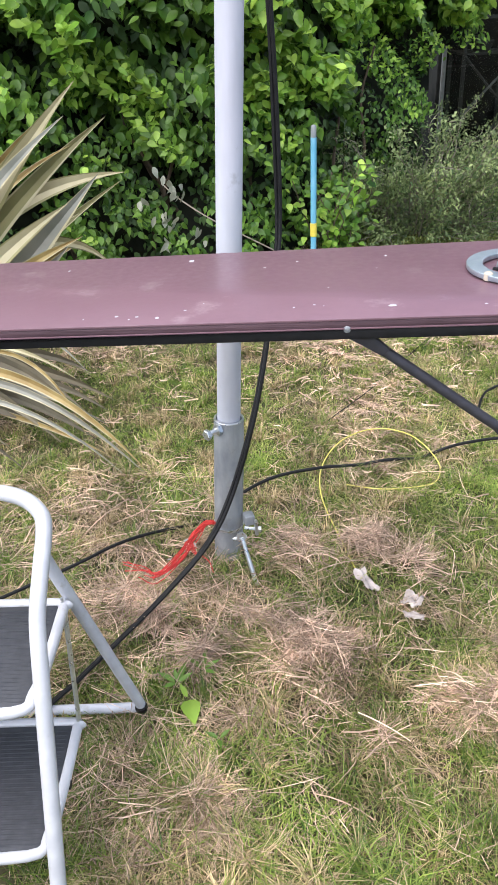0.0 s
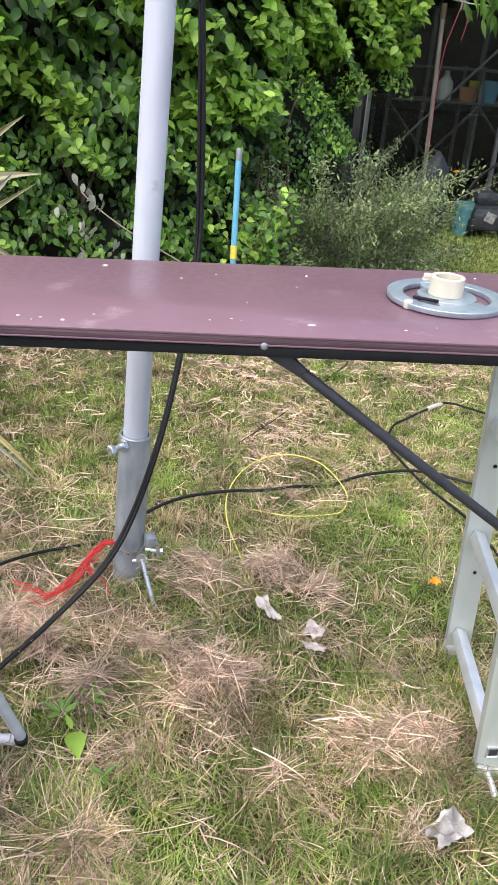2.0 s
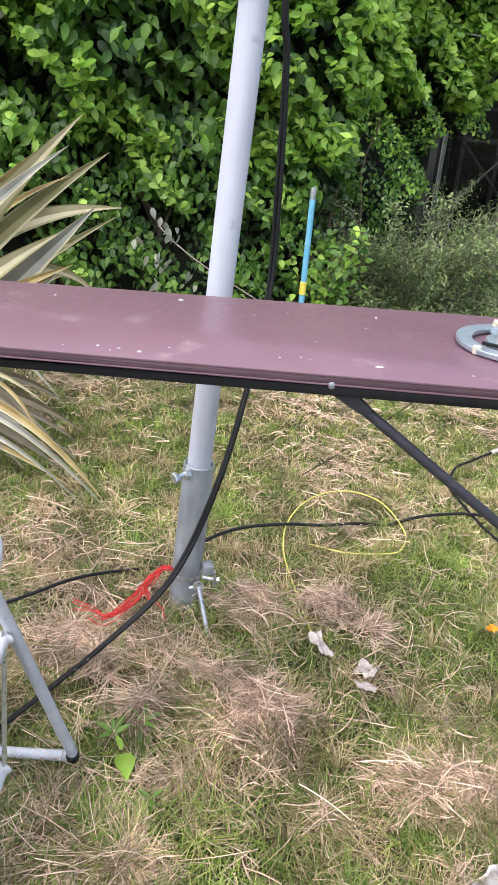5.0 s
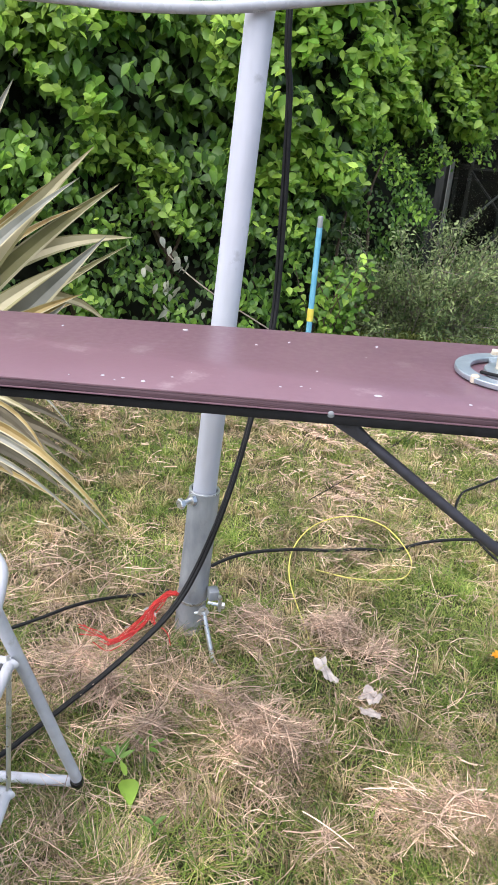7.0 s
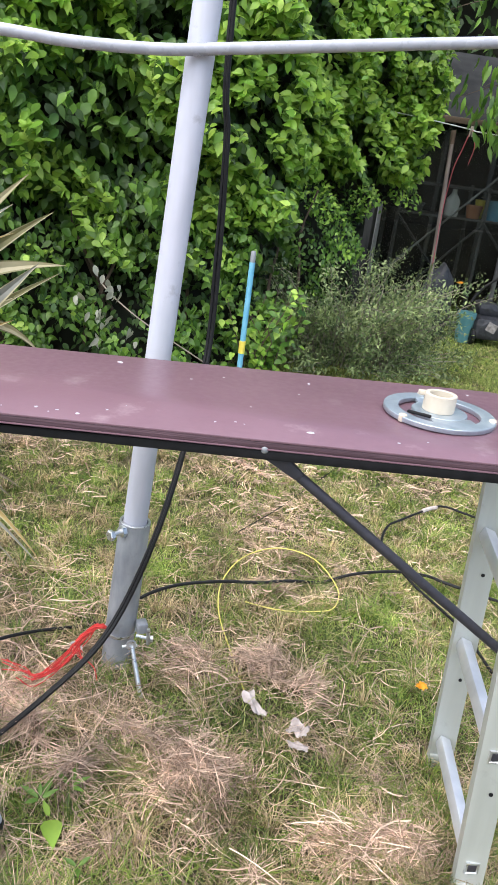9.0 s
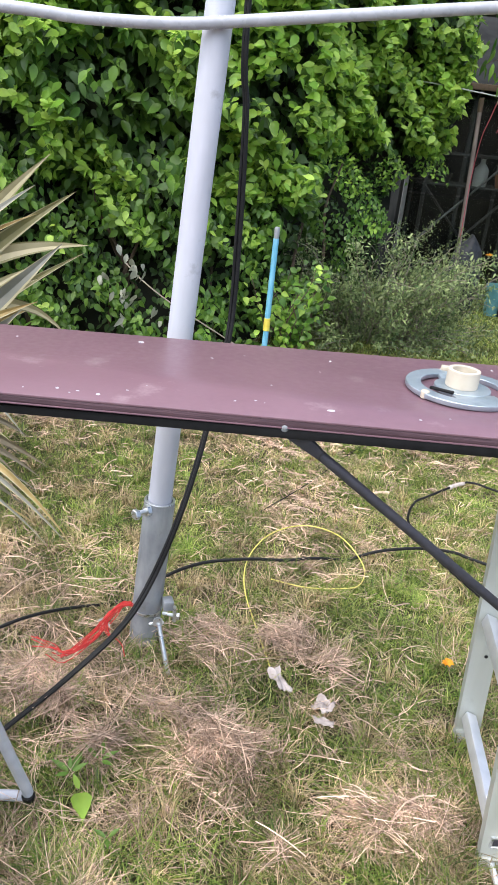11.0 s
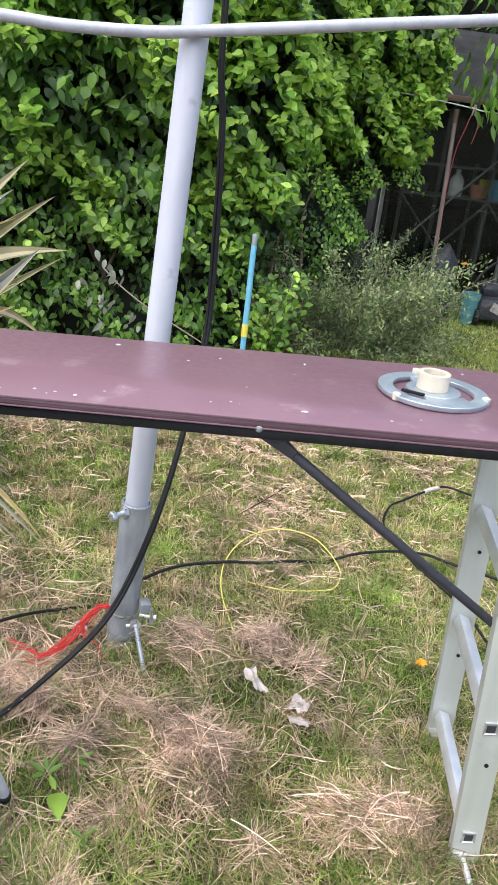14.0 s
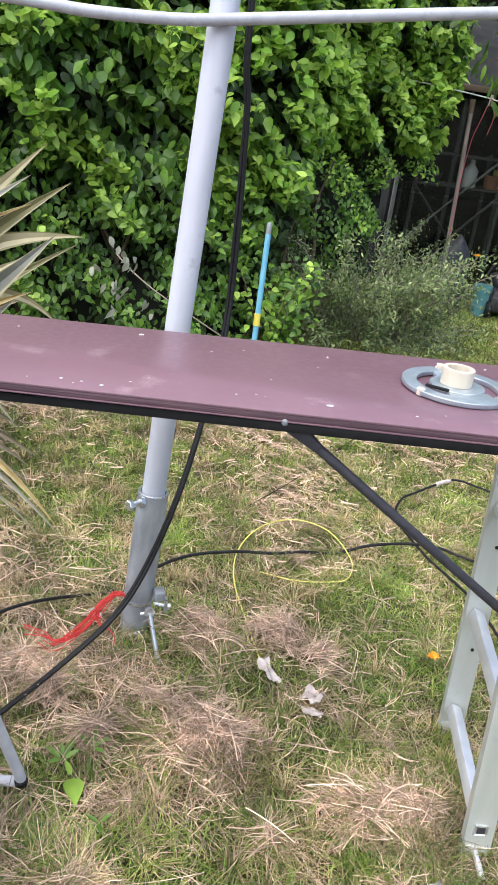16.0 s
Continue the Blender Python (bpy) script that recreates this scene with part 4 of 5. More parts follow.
def make_mast():
    mast = thing("mast", "grey galvanised mast standing in a wider ground socket", "mast", at=(0, 0, 0))
    part("pole", tube([lean(0.02), lean(0.9), lean(1.8), lean(3.4)], 0.0315, 32, 0), M_GALV, mast)
    turn = Matrix.Translation(lean(0)) @ Matrix.Rotation(math.atan(0.053), 4, "Y")
    sock = part("socket", lathe([(0.0345, -0.05), (0.0415, -0.05), (0.0415, 0.446), (0.0410, 0.448), (0.0350, 0.448), (0.0345, 0.446)], turn, 36, True), M_SOCKET, mast, "dull grey steel socket tube")
    part("rim", lathe([(0.0352, 0.4475), (0.0412, 0.4475), (0.0417, 0.4490), (0.0410, 0.4505), (0.0354, 0.4505)], turn, 36, True), M_ZINC, sock, "bright cut rim")
    bolt = part("bolt", tube([lean(0.434, -0.020, -0.028), lean(0.432, -0.052, -0.058)], 0.0078, 12, 0), M_ZINC, sock)
    hexm = Matrix.Translation(lean(0.432, -0.052, -0.058)) @ (Vector((-0.75, -0.66, 0)).to_track_quat("Z", "Y").to_matrix().to_4x4())
    part("bolt_head", lathe([(0.0, 0.0), (0.0150, 0.0), (0.0150, 0.010), (0.0130, 0.012), (0.0, 0.012)], hexm, 6), M_ZINC, sock)
    nutm = Matrix.Translation(lean(0.4335, -0.025, -0.034)) @ (Vector((-0.75, -0.66, 0)).to_track_quat("Z", "Y").to_matrix().to_4x4())
    part("nut", lathe([(0.0, 0.0), (0.0165, 0.0), (0.0165, 0.011), (0.0, 0.011)], nutm, 6), M_ZINC, sock)
    cl = thing("band_clamp", "zinc band clamp round the foot of the mast", "clamp", at=(0, 0, 0))
    t2 = Matrix.Translation(lean(0.105)) @ pose(0, 0, 0, 6, 3)
    part("band", lathe([(0.0418, -0.004), (0.0438, -0.004), (0.0438, 0.004), (0.0418, 0.004)], t2, 36, True), M_ZINC, cl)
    part("block", box(0.03, 0.035, 0.03, pose(0.028, 1.80, 0.135, 0, 0, 15), 0.004), M_SOCKET, cl)
    part("bolt", tube([(0.015, 1.775, 0.120), (0.062, 1.775, 0.112)], 0.005, 8, 0), M_ZINC, cl)
    part("bolt", tube([(0.048, 1.77, 0.148), (0.05, 1.77, 0.098)], 0.005, 8, 0), M_ZINC, cl)
    part("nut", lathe([(0.0, 0.0), (0.010, 0.0), (0.010, 0.008), (0.0, 0.008)], pose(0.055, 1.775, 0.113, 0, 90, 0), 6), M_ZINC, cl)
    pin = thing("ground_pin", "bright steel pin with a bolted eye beside the mast", "pin", at=(0, 0, 0))
    part("rod", tube([(0.008, 1.735, 0.112), (0.052, 1.662, -0.03)], 0.0068, 10, 0), M_ZINC, pin)
    part("eye", lathe([(0.006, -0.005), (0.014, -0.005), (0.014, 0.005), (0.006, 0.005)], pose(0.006, 1.738, 0.115, 80, 20, 0), 16, True), M_ZINC, pin)
    part("bolt", tube([(-0.018, 1.738, 0.108), (0.022, 1.738, 0.116)], 0.0045, 8, 0), M_ZINC, pin)


make_mast()


def cable(name, label, pts, r, material=M_RUBBER, category="cable", sides=8):
    ob = link(name, tube(pts, r, sides, 8), material)
    return tagged(ob, label, category)


DROP = [(0.118, 1.99, 3.2), (0.105, 1.96, 1.72), (0.123, 1.96, 1.42), (0.130, 1.955, 1.16), (0.130, 1.92, 0.90), (0.094, 1.80, 0.682), (0.047, 1.71, 0.491), (-0.019, 1.66, 0.30), (-0.088, 1.60, 0.189),
        (-0.203, 1.52, 0.092), (-0.316, 1.405, 0.042), (-0.368, 1.335, 0.034), (-0.414, 1.265, 0.034), (-0.56, 1.10, 0.03), (-0.9, 0.9, 0.02)]
cable("drop_cable", "black cable hanging beside the mast to the grass", DROP, 0.0052)
cable("drop_cable", "second black cable running beside the first", [(x + 0.007 + 0.002 * math.sin(z * 7), y - 0.006, z + 0.0075 * max(0, 1 - z)) for x, y, z in DROP], 0.0050)
cable("ground_cable", "black cable lying across the lawn", [(-0.05, 1.98, 0.04), (0.014, 2.085, 0.042), (0.122, 2.172, 0.042), (0.274, 2.22, 0.040), (0.40, 2.245, 0.030), (0.51, 2.265, 0.034), (0.62, 2.31, 0.008), (0.66, 2.325, 0.010), (0.76, 2.345, 0.036), (0.92, 2.38, 0.038), (1.04, 2.37, 0.034), (1.11, 2.325, 0.032), (1.5, 2.1, 0.03)], 0.0056)
cable("ground_cable", "black cable curling through the grass", [(1.085, 1.837, 0.03), (1.061, 2.041, 0.032), (1.021, 2.17, 0.030), (0.967, 2.31, 0.030), (0.925, 2.48, 0.034), (0.912, 2.596, 0.036), (0.973, 2.749, 0.034), (1.051, 2.823, 0.034), (1.205, 2.95, 0.034), (1.284, 2.988, 0.034), (1.379, 2.921, 0.034), (1.6, 2.75, 0.03)], 0.005)
tagged(link("cable_joint", tube([(1.165, 2.920, 0.034), (1.205, 2.951, 0.035), (1.245, 2.972, 0.035)], 0.009, 8, 4), M_PAPER), "pale taped joint on the black cable", "joint")
cable("ground_cable", "black cable lying in the dry grass behind the mast foot", [(-0.9, 1.40, 0.05), (-0.496, 1.69, 0.058), (-0.369, 1.80, 0.056), (-0.27, 1.885, 0.034), (-0.12, 1.98, 0.004), (0.0, 2.08, 0.004)], 0.005)
cable("thin_wire", "thin dark wire along the lawn", [(0.34, 2.62, 0.012), (0.52, 2.85, 0.014), (0.72, 3.15, 0.014), (0.95, 3.5, 0.012)], 0.002)
cable("cord_loop", "loop of thin yellow cord lying on the grass", [(0.335, 1.66, 0.012), (0.300, 1.83, 0.022), (0.262, 2.063, 0.025), (0.281, 2.256, 0.026), (0.368, 2.425, 0.028), (0.502, 2.50, 0.030), (0.624, 2.44, 0.028), (0.679, 2.253, 0.028), (0.647, 2.127, 0.030), (0.576, 2.092, 0.032), (0.463, 2.094, 0.026), (0.353, 2.150, 0.012)], 0.0022, M_CORD, "cord", 6)


def make_twine():
    tw = thing("red_twine", "frayed red plastic twine lying at the mast foot", "twine", at=(0, 0, 0))
    for k in range(17):
        o = rng.normal(0, 1, (7, 3)) * np.array([0.013, 0.012, 0.010, 0.008, 0.006, 0.005, 0.004])[:, None] * np.array((1, 1.2, 0.5))
        base = [(-0.325, 1.69, 0.055), (-0.27, 1.67, 0.052), (-0.225, 1.66, 0.05), (-0.17, 1.73, 0.060), (-0.14, 1.80, 0.07), (-0.10, 1.83, 0.10), (-0.075, 1.80, 0.12)] if k % 4 else [(-0.09, 1.70, 0.03), (-0.11, 1.73, 0.05), (-0.13, 1.76, 0.06), (-0.15, 1.80, 0.07), (-0.12, 1.82, 0.09), (-0.09, 1.82, 0.11), (-0.072, 1.80, 0.12)]
        start = int(rng.integers(0, 3))
        part("strand", tube([tuple(np.array(b) + q) for b, q in zip(base, o)][start:], 0.0015, 5, 4), M_RED, tw)
    for at, way, size, wide in (((-0.155, 1.775, 0.085), (1, 0.6, 0.4), 0.018, 0.007), ((-0.13, 1.765, 0.075), (0.3, -1, 0.2), 0.02, 0.006), ((-0.20, 1.72, 0.06), (1, 0.3, 0.1), 0.016, 0.005)):
        v, f = leaves(np.array([at]), np.array([way], dtype=float), np.array([[0.1, -0.5, 1.0]]), np.array([size]), np.array([wide]))
        from_arrays("shred", v, f, M_PLASTICBAG, tw, "clear plastic shred")


make_twine()


def crumple(name, label, category, x, y, sx, sy, h, turn, material, seed):
    """A thin crumpled sheet with thickness."""
    bm = bmesh.new()
    bmesh.ops.create_grid(bm, x_segments=10, y_segments=8, size=0.5)
    for v in bm.verts:
        c = v.co.copy()
        q = Vector((c.x * 3, c.y * 3, seed))
        v.co = Vector((c.x * sx * (1 + 0.35 * noise.noise(q * 1.3)), c.y * sy * (1 + 0.35 * noise.noise(q * 1.7 + Vector((5, 0, 0)))), h * (0.4 + 0.6 * noise.noise(q * 0.8) + 0.22 * noise.noise(q * 2.3))))
    low = min(v.co.z for v in bm.verts)
    for v in bm.verts:
        v.co.z -= low
    geo = bmesh.ops.extrude_face_region(bm, geom=bm.faces[:])
    bmesh.ops.translate(bm, verts=[e for e in geo["geom"] if isinstance(e, bmesh.types.BMVert)], vec=(0, 0, 0.0015))
    ob = link(name, bm, material)
    ob.matrix_world = pose(x, y, float(height(np.array(x), np.array(y))) + 0.034, 0, 0, turn)
    return tagged(ob, label, category)


crumple("paper_scrap", "folded dirty white paper scrap on the hay", "litter", 0.344, 1.623, 0.036, 0.085, 0.030, 20, M_PAPER, 1.0)
crumple("paper_scrap", "small torn paper scrap on the hay", "litter", 0.454, 1.535, 0.05, 0.045, 0.030, -30, M_PAPER, 2.3)
crumple("paper_scrap", "flat torn pinkish paper scrap", "litter", 0.446, 1.473, 0.05, 0.028, 0.018, -10, M_PAPER, 3.1)
crumple("plastic_wrapper", "crumpled clear plastic wrapper in the grass", "litter", 0.625, 0.965, 0.085, 0.06, 0.045, 25, M_PLASTICBAG, 4.4)

# ---- work platform ----


def channel(w, depth, t, length, m):
    """A C-section along z, its web towards -y."""
    o = ((-w / 2, 0), (w / 2, 0), (w / 2, depth), (w / 2 - t, depth), (w / 2 - t, t), (-w / 2 + t, t), (-w / 2 + t, depth), (-w / 2, depth))
    bm = bmesh.new()
    low, high = ([bm.verts.new((x, y, z)) for x, y in o] for z in (-length / 2, length / 2))
    for k in range(8):
        bm.faces.new((low[k], low[(k + 1) % 8], high[(k + 1) % 8], high[k]))
    bm.faces.new(low[::-1])
    bm.faces.new(high)
    bmesh.ops.recalc_face_normals(bm, faces=bm.faces)
    bmesh.ops.transform(bm, matrix=m, verts=bm.verts)
    return bm


def make_ladder():
    """Upright ladder section that carries the board."""
    lad = thing("ladder", "aluminium ladder section standing upright under the board", "ladder", at=(0, 0, 0))

    def axis(y, z):
        return 0.773 - 0.070 * z if y < 1.2 else 0.826 - 0.047 * z

    turn = radians(8)
    for y in (1.490, 1.119):
        top, low = 0.945, 0.0
        d = Vector((axis(y, top) - axis(y, low), 0, top - low))
        m = Matrix.Translation(((axis(y, top) + axis(y, low)) / 2, y, (top + low) / 2)) @ Matrix.Rotation(math.atan2(d.x, d.z), 4, "Y") @ Matrix.Rotation(-turn, 4, "Z")
        st = part("stile", channel(0.060, 0.026, 0.003, d.length, m), M_ALU, lad)
        for z in (0.275, 0.572) if y < 1.2 else (0.262, 0.559):
            part("hole", lathe([(0.0, -0.0012), (0.0044, -0.0012), (0.0044, 0.0012), (0.0, 0.0012)], pose(axis(y, z) + 0.006, y - 0.0022, z, 90), 12), M_BLACK, st, "dark bolt hole")
        for z in RUNGS:
            if y < 1.2:
                q = pose(axis(y, z), y - 0.0015, z, 90)
                part("rung_end", lathe([(0.0, -0.003), (0.0205, -0.003), (0.0215, -0.001), (0.0205, 0.0022), (0.0175, 0.0030), (0.0155, 0.0010), (0.0, 0.0005)], q @ pose(0, 0, 0, 0, 0, 45), 4), M_ZINC, st, "flared bright square rung end")
                part("rung_socket", box(0.019, 0.003, 0.017, pose(axis(y, z), y - 0.0020, z), 0.001), M_BRACE, st, "dark hollow of the rung")
        part("foot", box(0.062, 0.036, 0.045, pose(axis(y, 0), y + 0.012, 0.004, 0, 0, -8), 0.008), M_ALU, lad, "plastic end foot")
    part("foot_strap", tube([(0.765, 1.108, 0.02), (0.764, 1.117, 0.02), (0.766, 1.083, 0.012), (0.765, 1.053, 0.008)], 0.007, 8, 4), M_RUNG, lad, "bent pale strap at the foot")
    for z in RUNGS:
        a, b = Vector((axis(1.1, z), 1.124, z)), Vector((axis(1.5, z) - 0.006, 1.488, z))
        m = Matrix.Translation((a + b) / 2) @ Matrix.Rotation(-math.atan2(b.x - a.x, b.y - a.y), 4, "Z") @ pose(0, 0, 0, 0, 20, 0)
        part("rung", box(0.029, (b - a).length, 0.029, m, 0.004), M_RUNG, lad)
    part("brace", sweep(bmesh.new(), [(0.222, 1.16, 0.951), (0.272, 1.16, 0.915), (0.4816, 1.16, 0.760), (0.719, 1.155, 0.587), (0.765, 1.150, 0.553)], 0.0093, 12, 0), M_BRACE, lad, "dark coated diagonal brace")
    flat = box(0.085, 0.013, 0.034, None, 0.004)
    for v in flat.verts:
        if v.co.x > 0.02:
            v.co.z *= 0.52
            v.co.y *= 1.3
    bmesh.ops.transform(flat, matrix=pose(0.249, 1.158, 0.933, 0, 36.5, 0), verts=flat.verts)
    part("brace_end", flat, M_BRACE, lad, "flattened bolted tube end")
    part("brace_end", tube([(0.745, 1.150, 0.570), (0.775, 1.147, 0.548)], 0.0112, 12, 0), M_BRACE, lad)
    part("bolt", lathe([(0.0, 0.0), (0.0062, 0.0), (0.0062, 0.003), (0.004, 0.0045), (0.0, 0.005)], pose(0.215, 1.1435, 0.957, 90), 16), M_SOCKET, lad, "round bolt head")


RUNGS = (0.073, 0.370, 0.667)
make_ladder()

BOARD_TILT = math.atan(0.014)


def board_z(x):
    return 0.971 + 0.014 * (x + 0.1)


def slab(x0, x1, sy, sz, mid, corner, m):
    """A board with two rounded corners at its end; its front edge runs slightly askew to its back edge."""
    out = [(x0, -sy / 2), (x0, sy / 2)]
    for cy, a0 in ((sy / 2 - corner, 90), (-sy / 2 + corner, 0)):
        out += [(x1 - corner + corner * math.cos(radians(a0 - 15 * k)), cy + corner * math.sin(radians(a0 - 15 * k))) for k in range(7)]
    bm = bmesh.new()
    face = bm.faces.new([bm.verts.new((x, y - (0.032 * (x - 0.25) if y < 0 else 0.0), -sz / 2)) for x, y in out])
    up = bmesh.ops.extrude_face_region(bm, geom=[face])["geom"]
    bmesh.ops.translate(bm, verts=[v for v in up if isinstance(v, bmesh.types.BMVert)], vec=(0, 0, sz))
    bmesh.ops.recalc_face_normals(bm, faces=bm.faces)
    rim = [e for e in bm.edges if abs(e.verts[0].co.z - e.verts[1].co.z) < 1e-5]
    bmesh.ops.bevel(bm, geom=rim, offset=min(0.001, sz / 4), segments=2, affect="EDGES", profile=0.5)
    bmesh.ops.transform(bm, matrix=m @ mid, verts=bm.verts)
    return bm


def make_board():
    """Two stacked sheets on a dark steel frame, ending over the ladder."""
    bd = thing("plywood_board", "brown film-faced plywood board with paint specks on a black frame", "board", at=(0, 0, 0))
    END, yf, yb = 0.822, 1.148, 1.562
    cx = -0.05
    m = Matrix.Translation((cx, (yf + yb) / 2, board_z(cx))) @ Matrix.Rotation(-BOARD_TILT, 4, "Y") @ Matrix.Rotation(radians(-1.7), 4, "Z")
    part("top_sheet", slab(-1.1, END, yb - yf, 0.004, pose(0, 0, -0.002), 0.05, m), M_PLY, bd)
    part("core", slab(-1.1, END - 0.001, yb - yf - 0.002, 0.0115, pose(0, 0.0, -0.0098), 0.049, m), M_PLYEDGE, bd, "layered dark red edge")
    part("bottom_sheet", slab(-1.1, END, yb - yf, 0.003, pose(0, 0.0, -0.0171), 0.05, m), M_PLY, bd)
    for y in (-0.193, 0.193):
        part("frame_rail", slab(-1.09, END - 0.03, 0.025, 0.017, pose(0, y, -0.0272), 0.004, m), M_BLACK, bd, "black steel rail")
    for x in (-0.55, 0.0, 0.55):
        part("frame_bar", box(0.025, 0.345, 0.016, m @ pose(x, 0.008, -0.0272), 0.002), M_BLACK, bd, "black steel crossbar")
    inv = m.inverted()
    dots = [(-0.056, 1.514, 3.4), (-0.095, 1.19, 4), (-0.165, 1.207, 3.4), (0.133, 1.205, 2), (0.295, 1.19, 4), (0.33, 1.478, 3.5), (0.672, 1.496, 3.5), (-0.13, 1.20, 2), (-0.142, 1.189, 1.5), (0.168, 1.213, 1.6), (0.183, 1.205, 1.2), (0.2, 1.30, 1.6),
            (0.445, 1.175, 2.0), (-0.30, 1.49, 3), (0.09, 1.44, 1.6), (0.155, 1.47, 1.3), (-0.05, 1.22, 1.5), (-0.02, 1.25, 1.2), (0.30, 1.40, 1.0), (-0.22, 1.20, 1.6), (0.50, 1.19, 1.2)]
    for x, y, r in dots:
        p = inv @ Vector((x, y, board_z(x)))
        k = 1 + 0.4 * math.sin(x * 91)
        part("paint_speck", lathe([(0.0, -0.0004), (r * 0.001, -0.0004), (r * 0.0009, 0.0004), (0.0, 0.0005)], m @ Matrix.Translation((p.x, p.y, 0.0002)) @ Matrix.Diagonal((1.3 * k, 1.1, 1, 1)), 9), M_WHITEPAINT, bd, "white paint speck")


make_board()


def make_flange():
    """Flat steel ring with a hub, three webs, two clamps and a nylon bush."""
    z0 = board_z(0.57) + 0.001
    fl = thing("steel_flange", "flat bluish steel ring plate lying on the board", "flange", at=(0.563, 1.342, z0))
    part("ring", lathe([(0.079, 0.0005), (0.1055, 0.0005), (0.1065, 0.002), (0.1065, 0.009), (0.1055, 0.010), (0.079, 0.010), (0.078, 0.009), (0.078, 0.002)], None, 72, True), M_STEELBLUE, fl)
    part("hub", lathe([(0.0, 0.001), (0.052, 0.001), (0.053, 0.002), (0.053, 0.0085), (0.052, 0.0095), (0.0, 0.0095)], None, 48), M_STEELBLUE, fl)
    for a, w in ((-80, 0.085), (88, 0.06)):
        part("web", box(0.044, w, 0.0075, pose(0, 0, 0, 0, 0, a) @ pose(0.066, 0, 0.0052), 0.001), M_STEELBLUE, fl)
    for a in (-148, -22, 95):
        part("spacer", lathe([(0.0, -0.0015), (0.0075, -0.0015), (0.008, 0.0), (0.008, 0.0105), (0.006, 0.0125), (0.0, 0.013)], pose(0.100 * math.cos(radians(a)), 0.100 * math.sin(radians(a)), 0.001), 16), M_NYLON, fl, "white plastic spacer")
    bush = thing("nylon_bush", "cream nylon bush standing on the steel plate", "bush", at=(0.561, 1.345, z0 + 0.0095))
    part("body", lathe([(0.022, 0.0), (0.0295, 0.0), (0.0305, 0.001), (0.0305, 0.032), (0.0295, 0.033), (0.023, 0.033), (0.022, 0.032)], None, 40, True), M_NYLON, bush)
    part("lug", box(0.014, 0.012, 0.009, pose(-0.034, 0.012, 0.029, 0, 0, -15), 0.002), M_NYLON, bush)
    tagged(link("cable_tie", box(0.045, 0.008, 0.005, pose(0.512, 1.302, z0 + 0.0122, 0, 0, -30), 0.0015), M_BLACK), "short black plastic strip on the flange", "strip")


make_flange()

# ---- bent tube against the mast ----
tagged(link("bent_tube", tube([(-1.9, 1.781, 1.66), (-1.2, 1.781, 1.60), (-0.75, 1.781, 1.575), (-0.36, 1.781, 1.571), (-0.245, 1.781, 1.567), (-0.131, 1.781, 1.570), (-0.016, 1.781, 1.578), (0.11, 1.781, 1.596), (0.348, 1.781, 1.632), (0.512, 1.781, 1.657), (0.687, 1.781, 1.683), (1.2, 1.781, 1.765), (1.9, 1.781, 1.88)], 0.0125, 18, 8), M_TUBE), "smooth pale grey bent tube fixed across the mast", "tube")

# ---- step stool ----


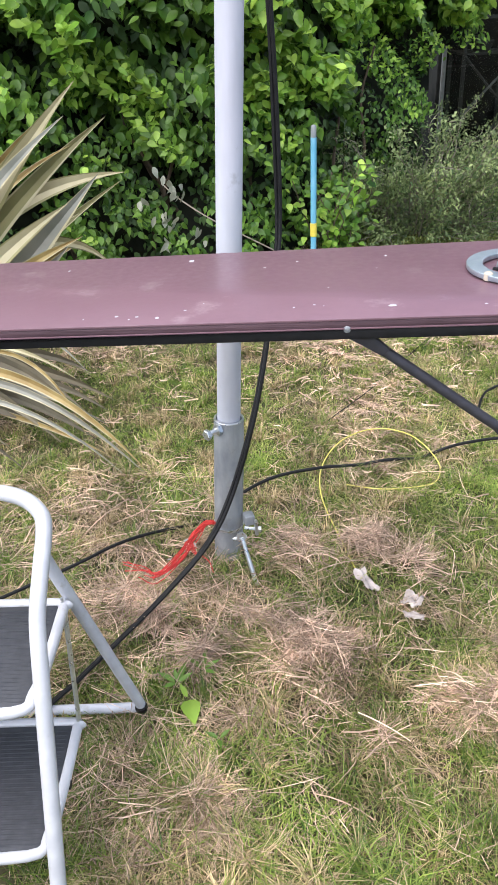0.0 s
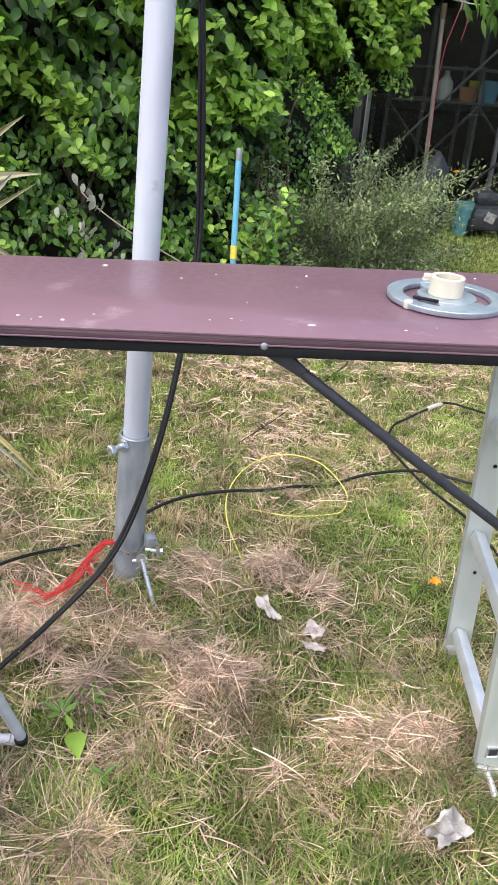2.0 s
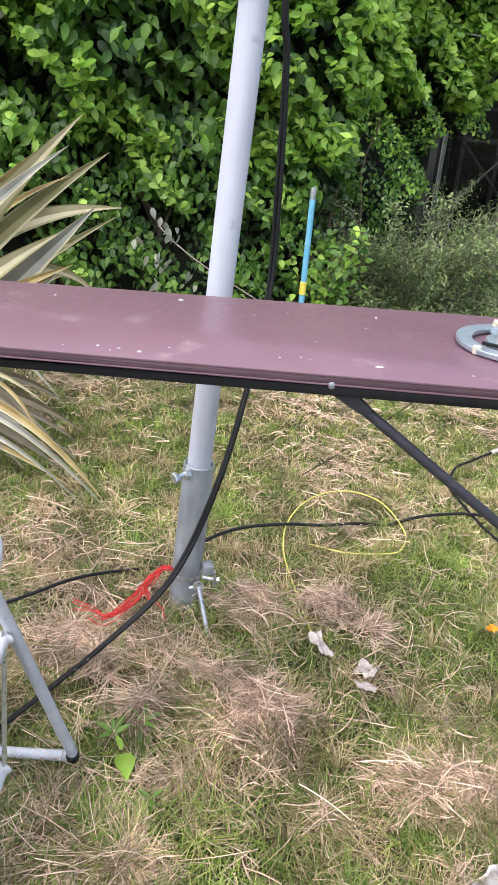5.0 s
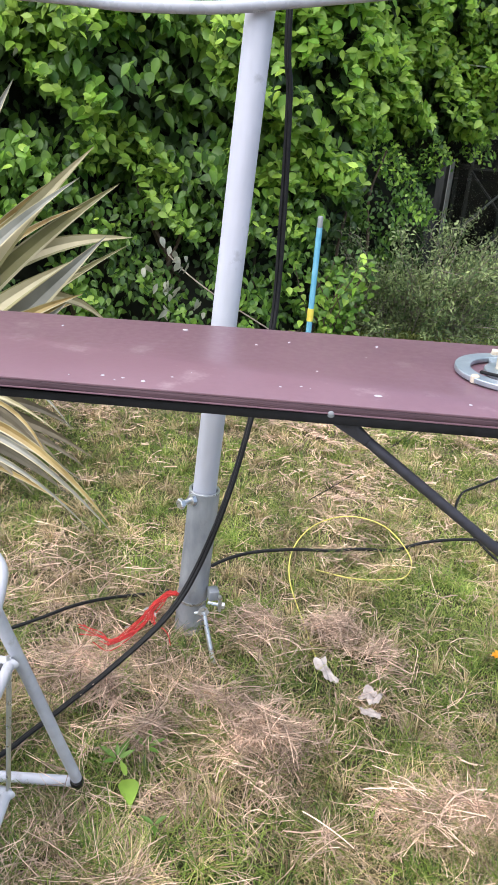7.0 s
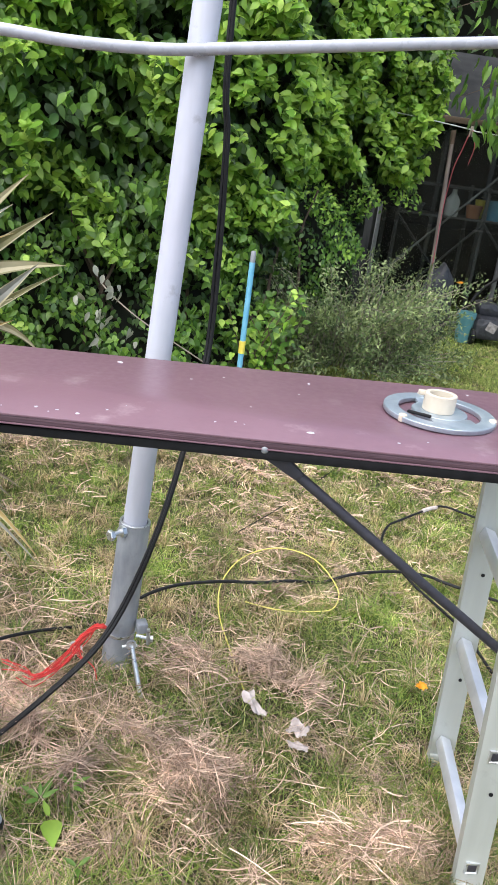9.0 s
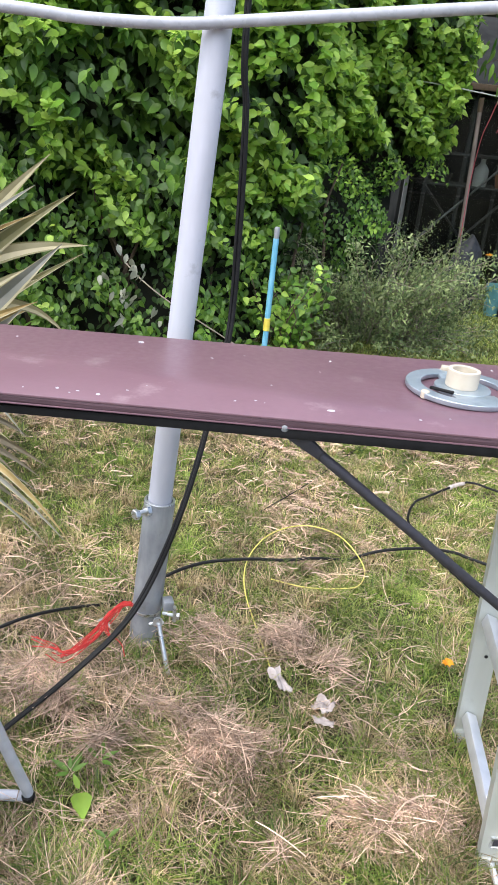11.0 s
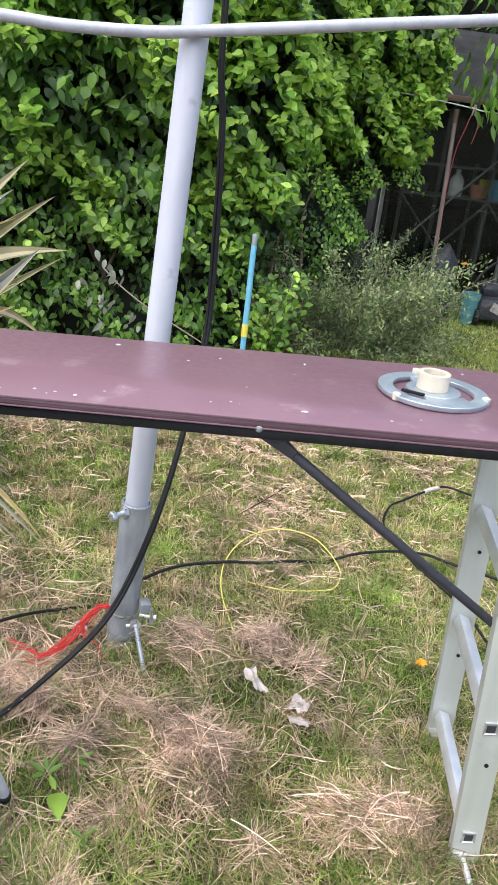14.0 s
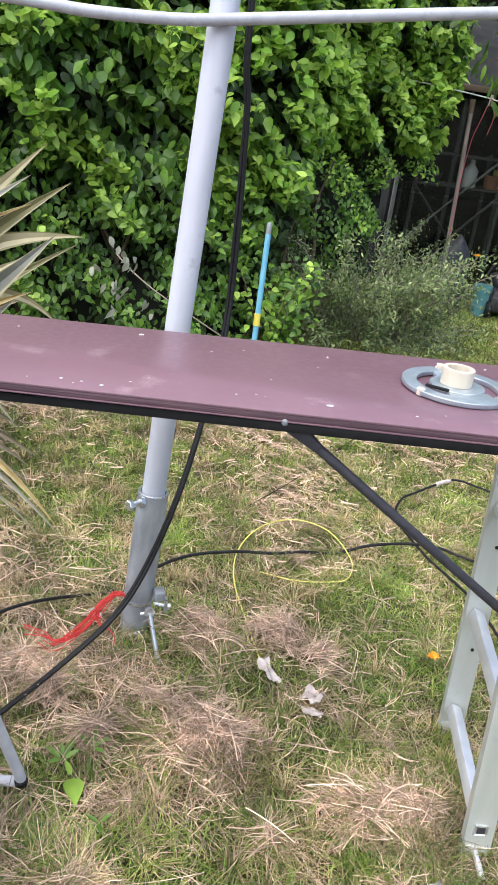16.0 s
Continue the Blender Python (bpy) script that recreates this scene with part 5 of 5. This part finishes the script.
def make_stool():
    st = thing("step_stool", "white tubular folding step stool with black ribbed treads", "step stool", at=(0, 0, 0))
    xr, xl = -0.286, -0.74
    r = 0.0132

    front = [(xr - 0.003, 0.662, 0.012), (xr - 0.002, 0.69, 0.10), (xr - 0.001, 0.722, 0.20), (xr + 0.002, 0.770, 0.353), (xr + 0.001, 0.84, 0.525), (xr - 0.002, 0.885, 0.600), (xr + 0.002, 0.93, 0.655), (xr + 0.004, 0.975, 0.695), (xr - 0.002, 1.0, 0.715), (xr - 0.028, 1.02, 0.731), (xr - 0.065, 1.03, 0.740), (xr - 0.12, 1.034, 0.744), (xr - 0.18, 1.035, 0.745)]
    back = [(xl + xr - x, y, z) for x, y, z in front][::-1]
    part("front_frame", tube(front + back, r, 14, 5), M_WHITEPAINT, st)
    rear = [(-0.313, 1.041, 0.600), (-0.303, 1.061, 0.535), (-0.275, 1.115, 0.36), (-0.243, 1.18, 0.15), (-0.228, 1.215, 0.045), (-0.232, 1.22, 0.028), (-0.26, 1.222, 0.022), (-0.45, 1.222, 0.022)]
    rear2 = [(xl + xr - x, y, z) for x, y, z in rear][::-1]
    part("rear_frame", tube(rear + rear2[1:], 0.0118, 14, 4), M_GREYPAINT, st)
    for x in (-0.226, xl + xr + 0.226):
        part("foot_cap", lathe([(0.0, -0.014), (0.013, -0.014), (0.0145, -0.008), (0.0145, 0.018), (0.0125, 0.022), (0.0, 0.022)], pose(x, 1.221, 0.016, 20), 16), M_RUBBER, st, "black rubber foot cap")
        part("foot_cap", lathe([(0.0, -0.014), (0.013, -0.014), (0.0145, -0.008), (0.0145, 0.018), (0.0125, 0.022), (0.0, 0.022)], pose(xr - 0.003 if x > -0.5 else xl + 0.003, 0.662, 0.014, -15), 16), M_RUBBER, st, "black rubber foot cap")
    for z, y0, y1 in ((0.482, 0.806, 1.045), (0.238, 0.730, 0.985)):
        a, b = xr - 0.012, xl + 0.012
        rim = [(a, y1, z), (a, (y0 + y1) / 2, z), (a - 0.006, y0 + 0.035, z), (a - 0.035, y0 + 0.004, z - 0.004), ((a + b) / 2, y0, z - 0.004), (b + 0.035, y0 + 0.004, z - 0.004), (b + 0.006, y0 + 0.035, z), (b, (y0 + y1) / 2, z), (b, y1, z), (b + 0.03, y1 + 0.012, z), (a - 0.03, y1 + 0.012, z), (a, y1, z)]
        part("step_rim", tube(rim, 0.0100, 10, 4), M_WHITEPAINT, st)
        tread = part("tread", box(a - b - 0.016, y1 - y0 - 0.006, 0.012, pose((a + b) / 2, (y0 + y1) / 2 + 0.004, z), 0.004), M_MAT, st, "black ribbed rubber tread")
        for k in range(26):
            part("rib", box(a - b - 0.03, 0.0032, 0.0012, pose((a + b) / 2, y0 + 0.016 + k * (y1 - y0 - 0.03) / 25, z + 0.0064), 0.0004), M_MAT, tread)
    for x in (-0.296, xl + xr + 0.296):
        part("link_rod", tube([(x, 1.045, 0.475), (x, 1.0, 0.245)], 0.003, 8, 0), M_ZINC, st)
        part("pivot", lathe([(0.0, -0.008), (0.008, -0.008), (0.009, 0.0), (0.008, 0.008), (0.0, 0.008)], pose(x, 0.865, 0.232, 0, 90), 14), M_RUBBER, st, "dark pivot bush")
        part("strut", tube([(x, 0.99, 0.245), (x - 0.004 * (1 if x > -0.5 else -1), 1.05, 0.50)], 0.0030, 8, 0), M_ZINC, st)


make_stool()
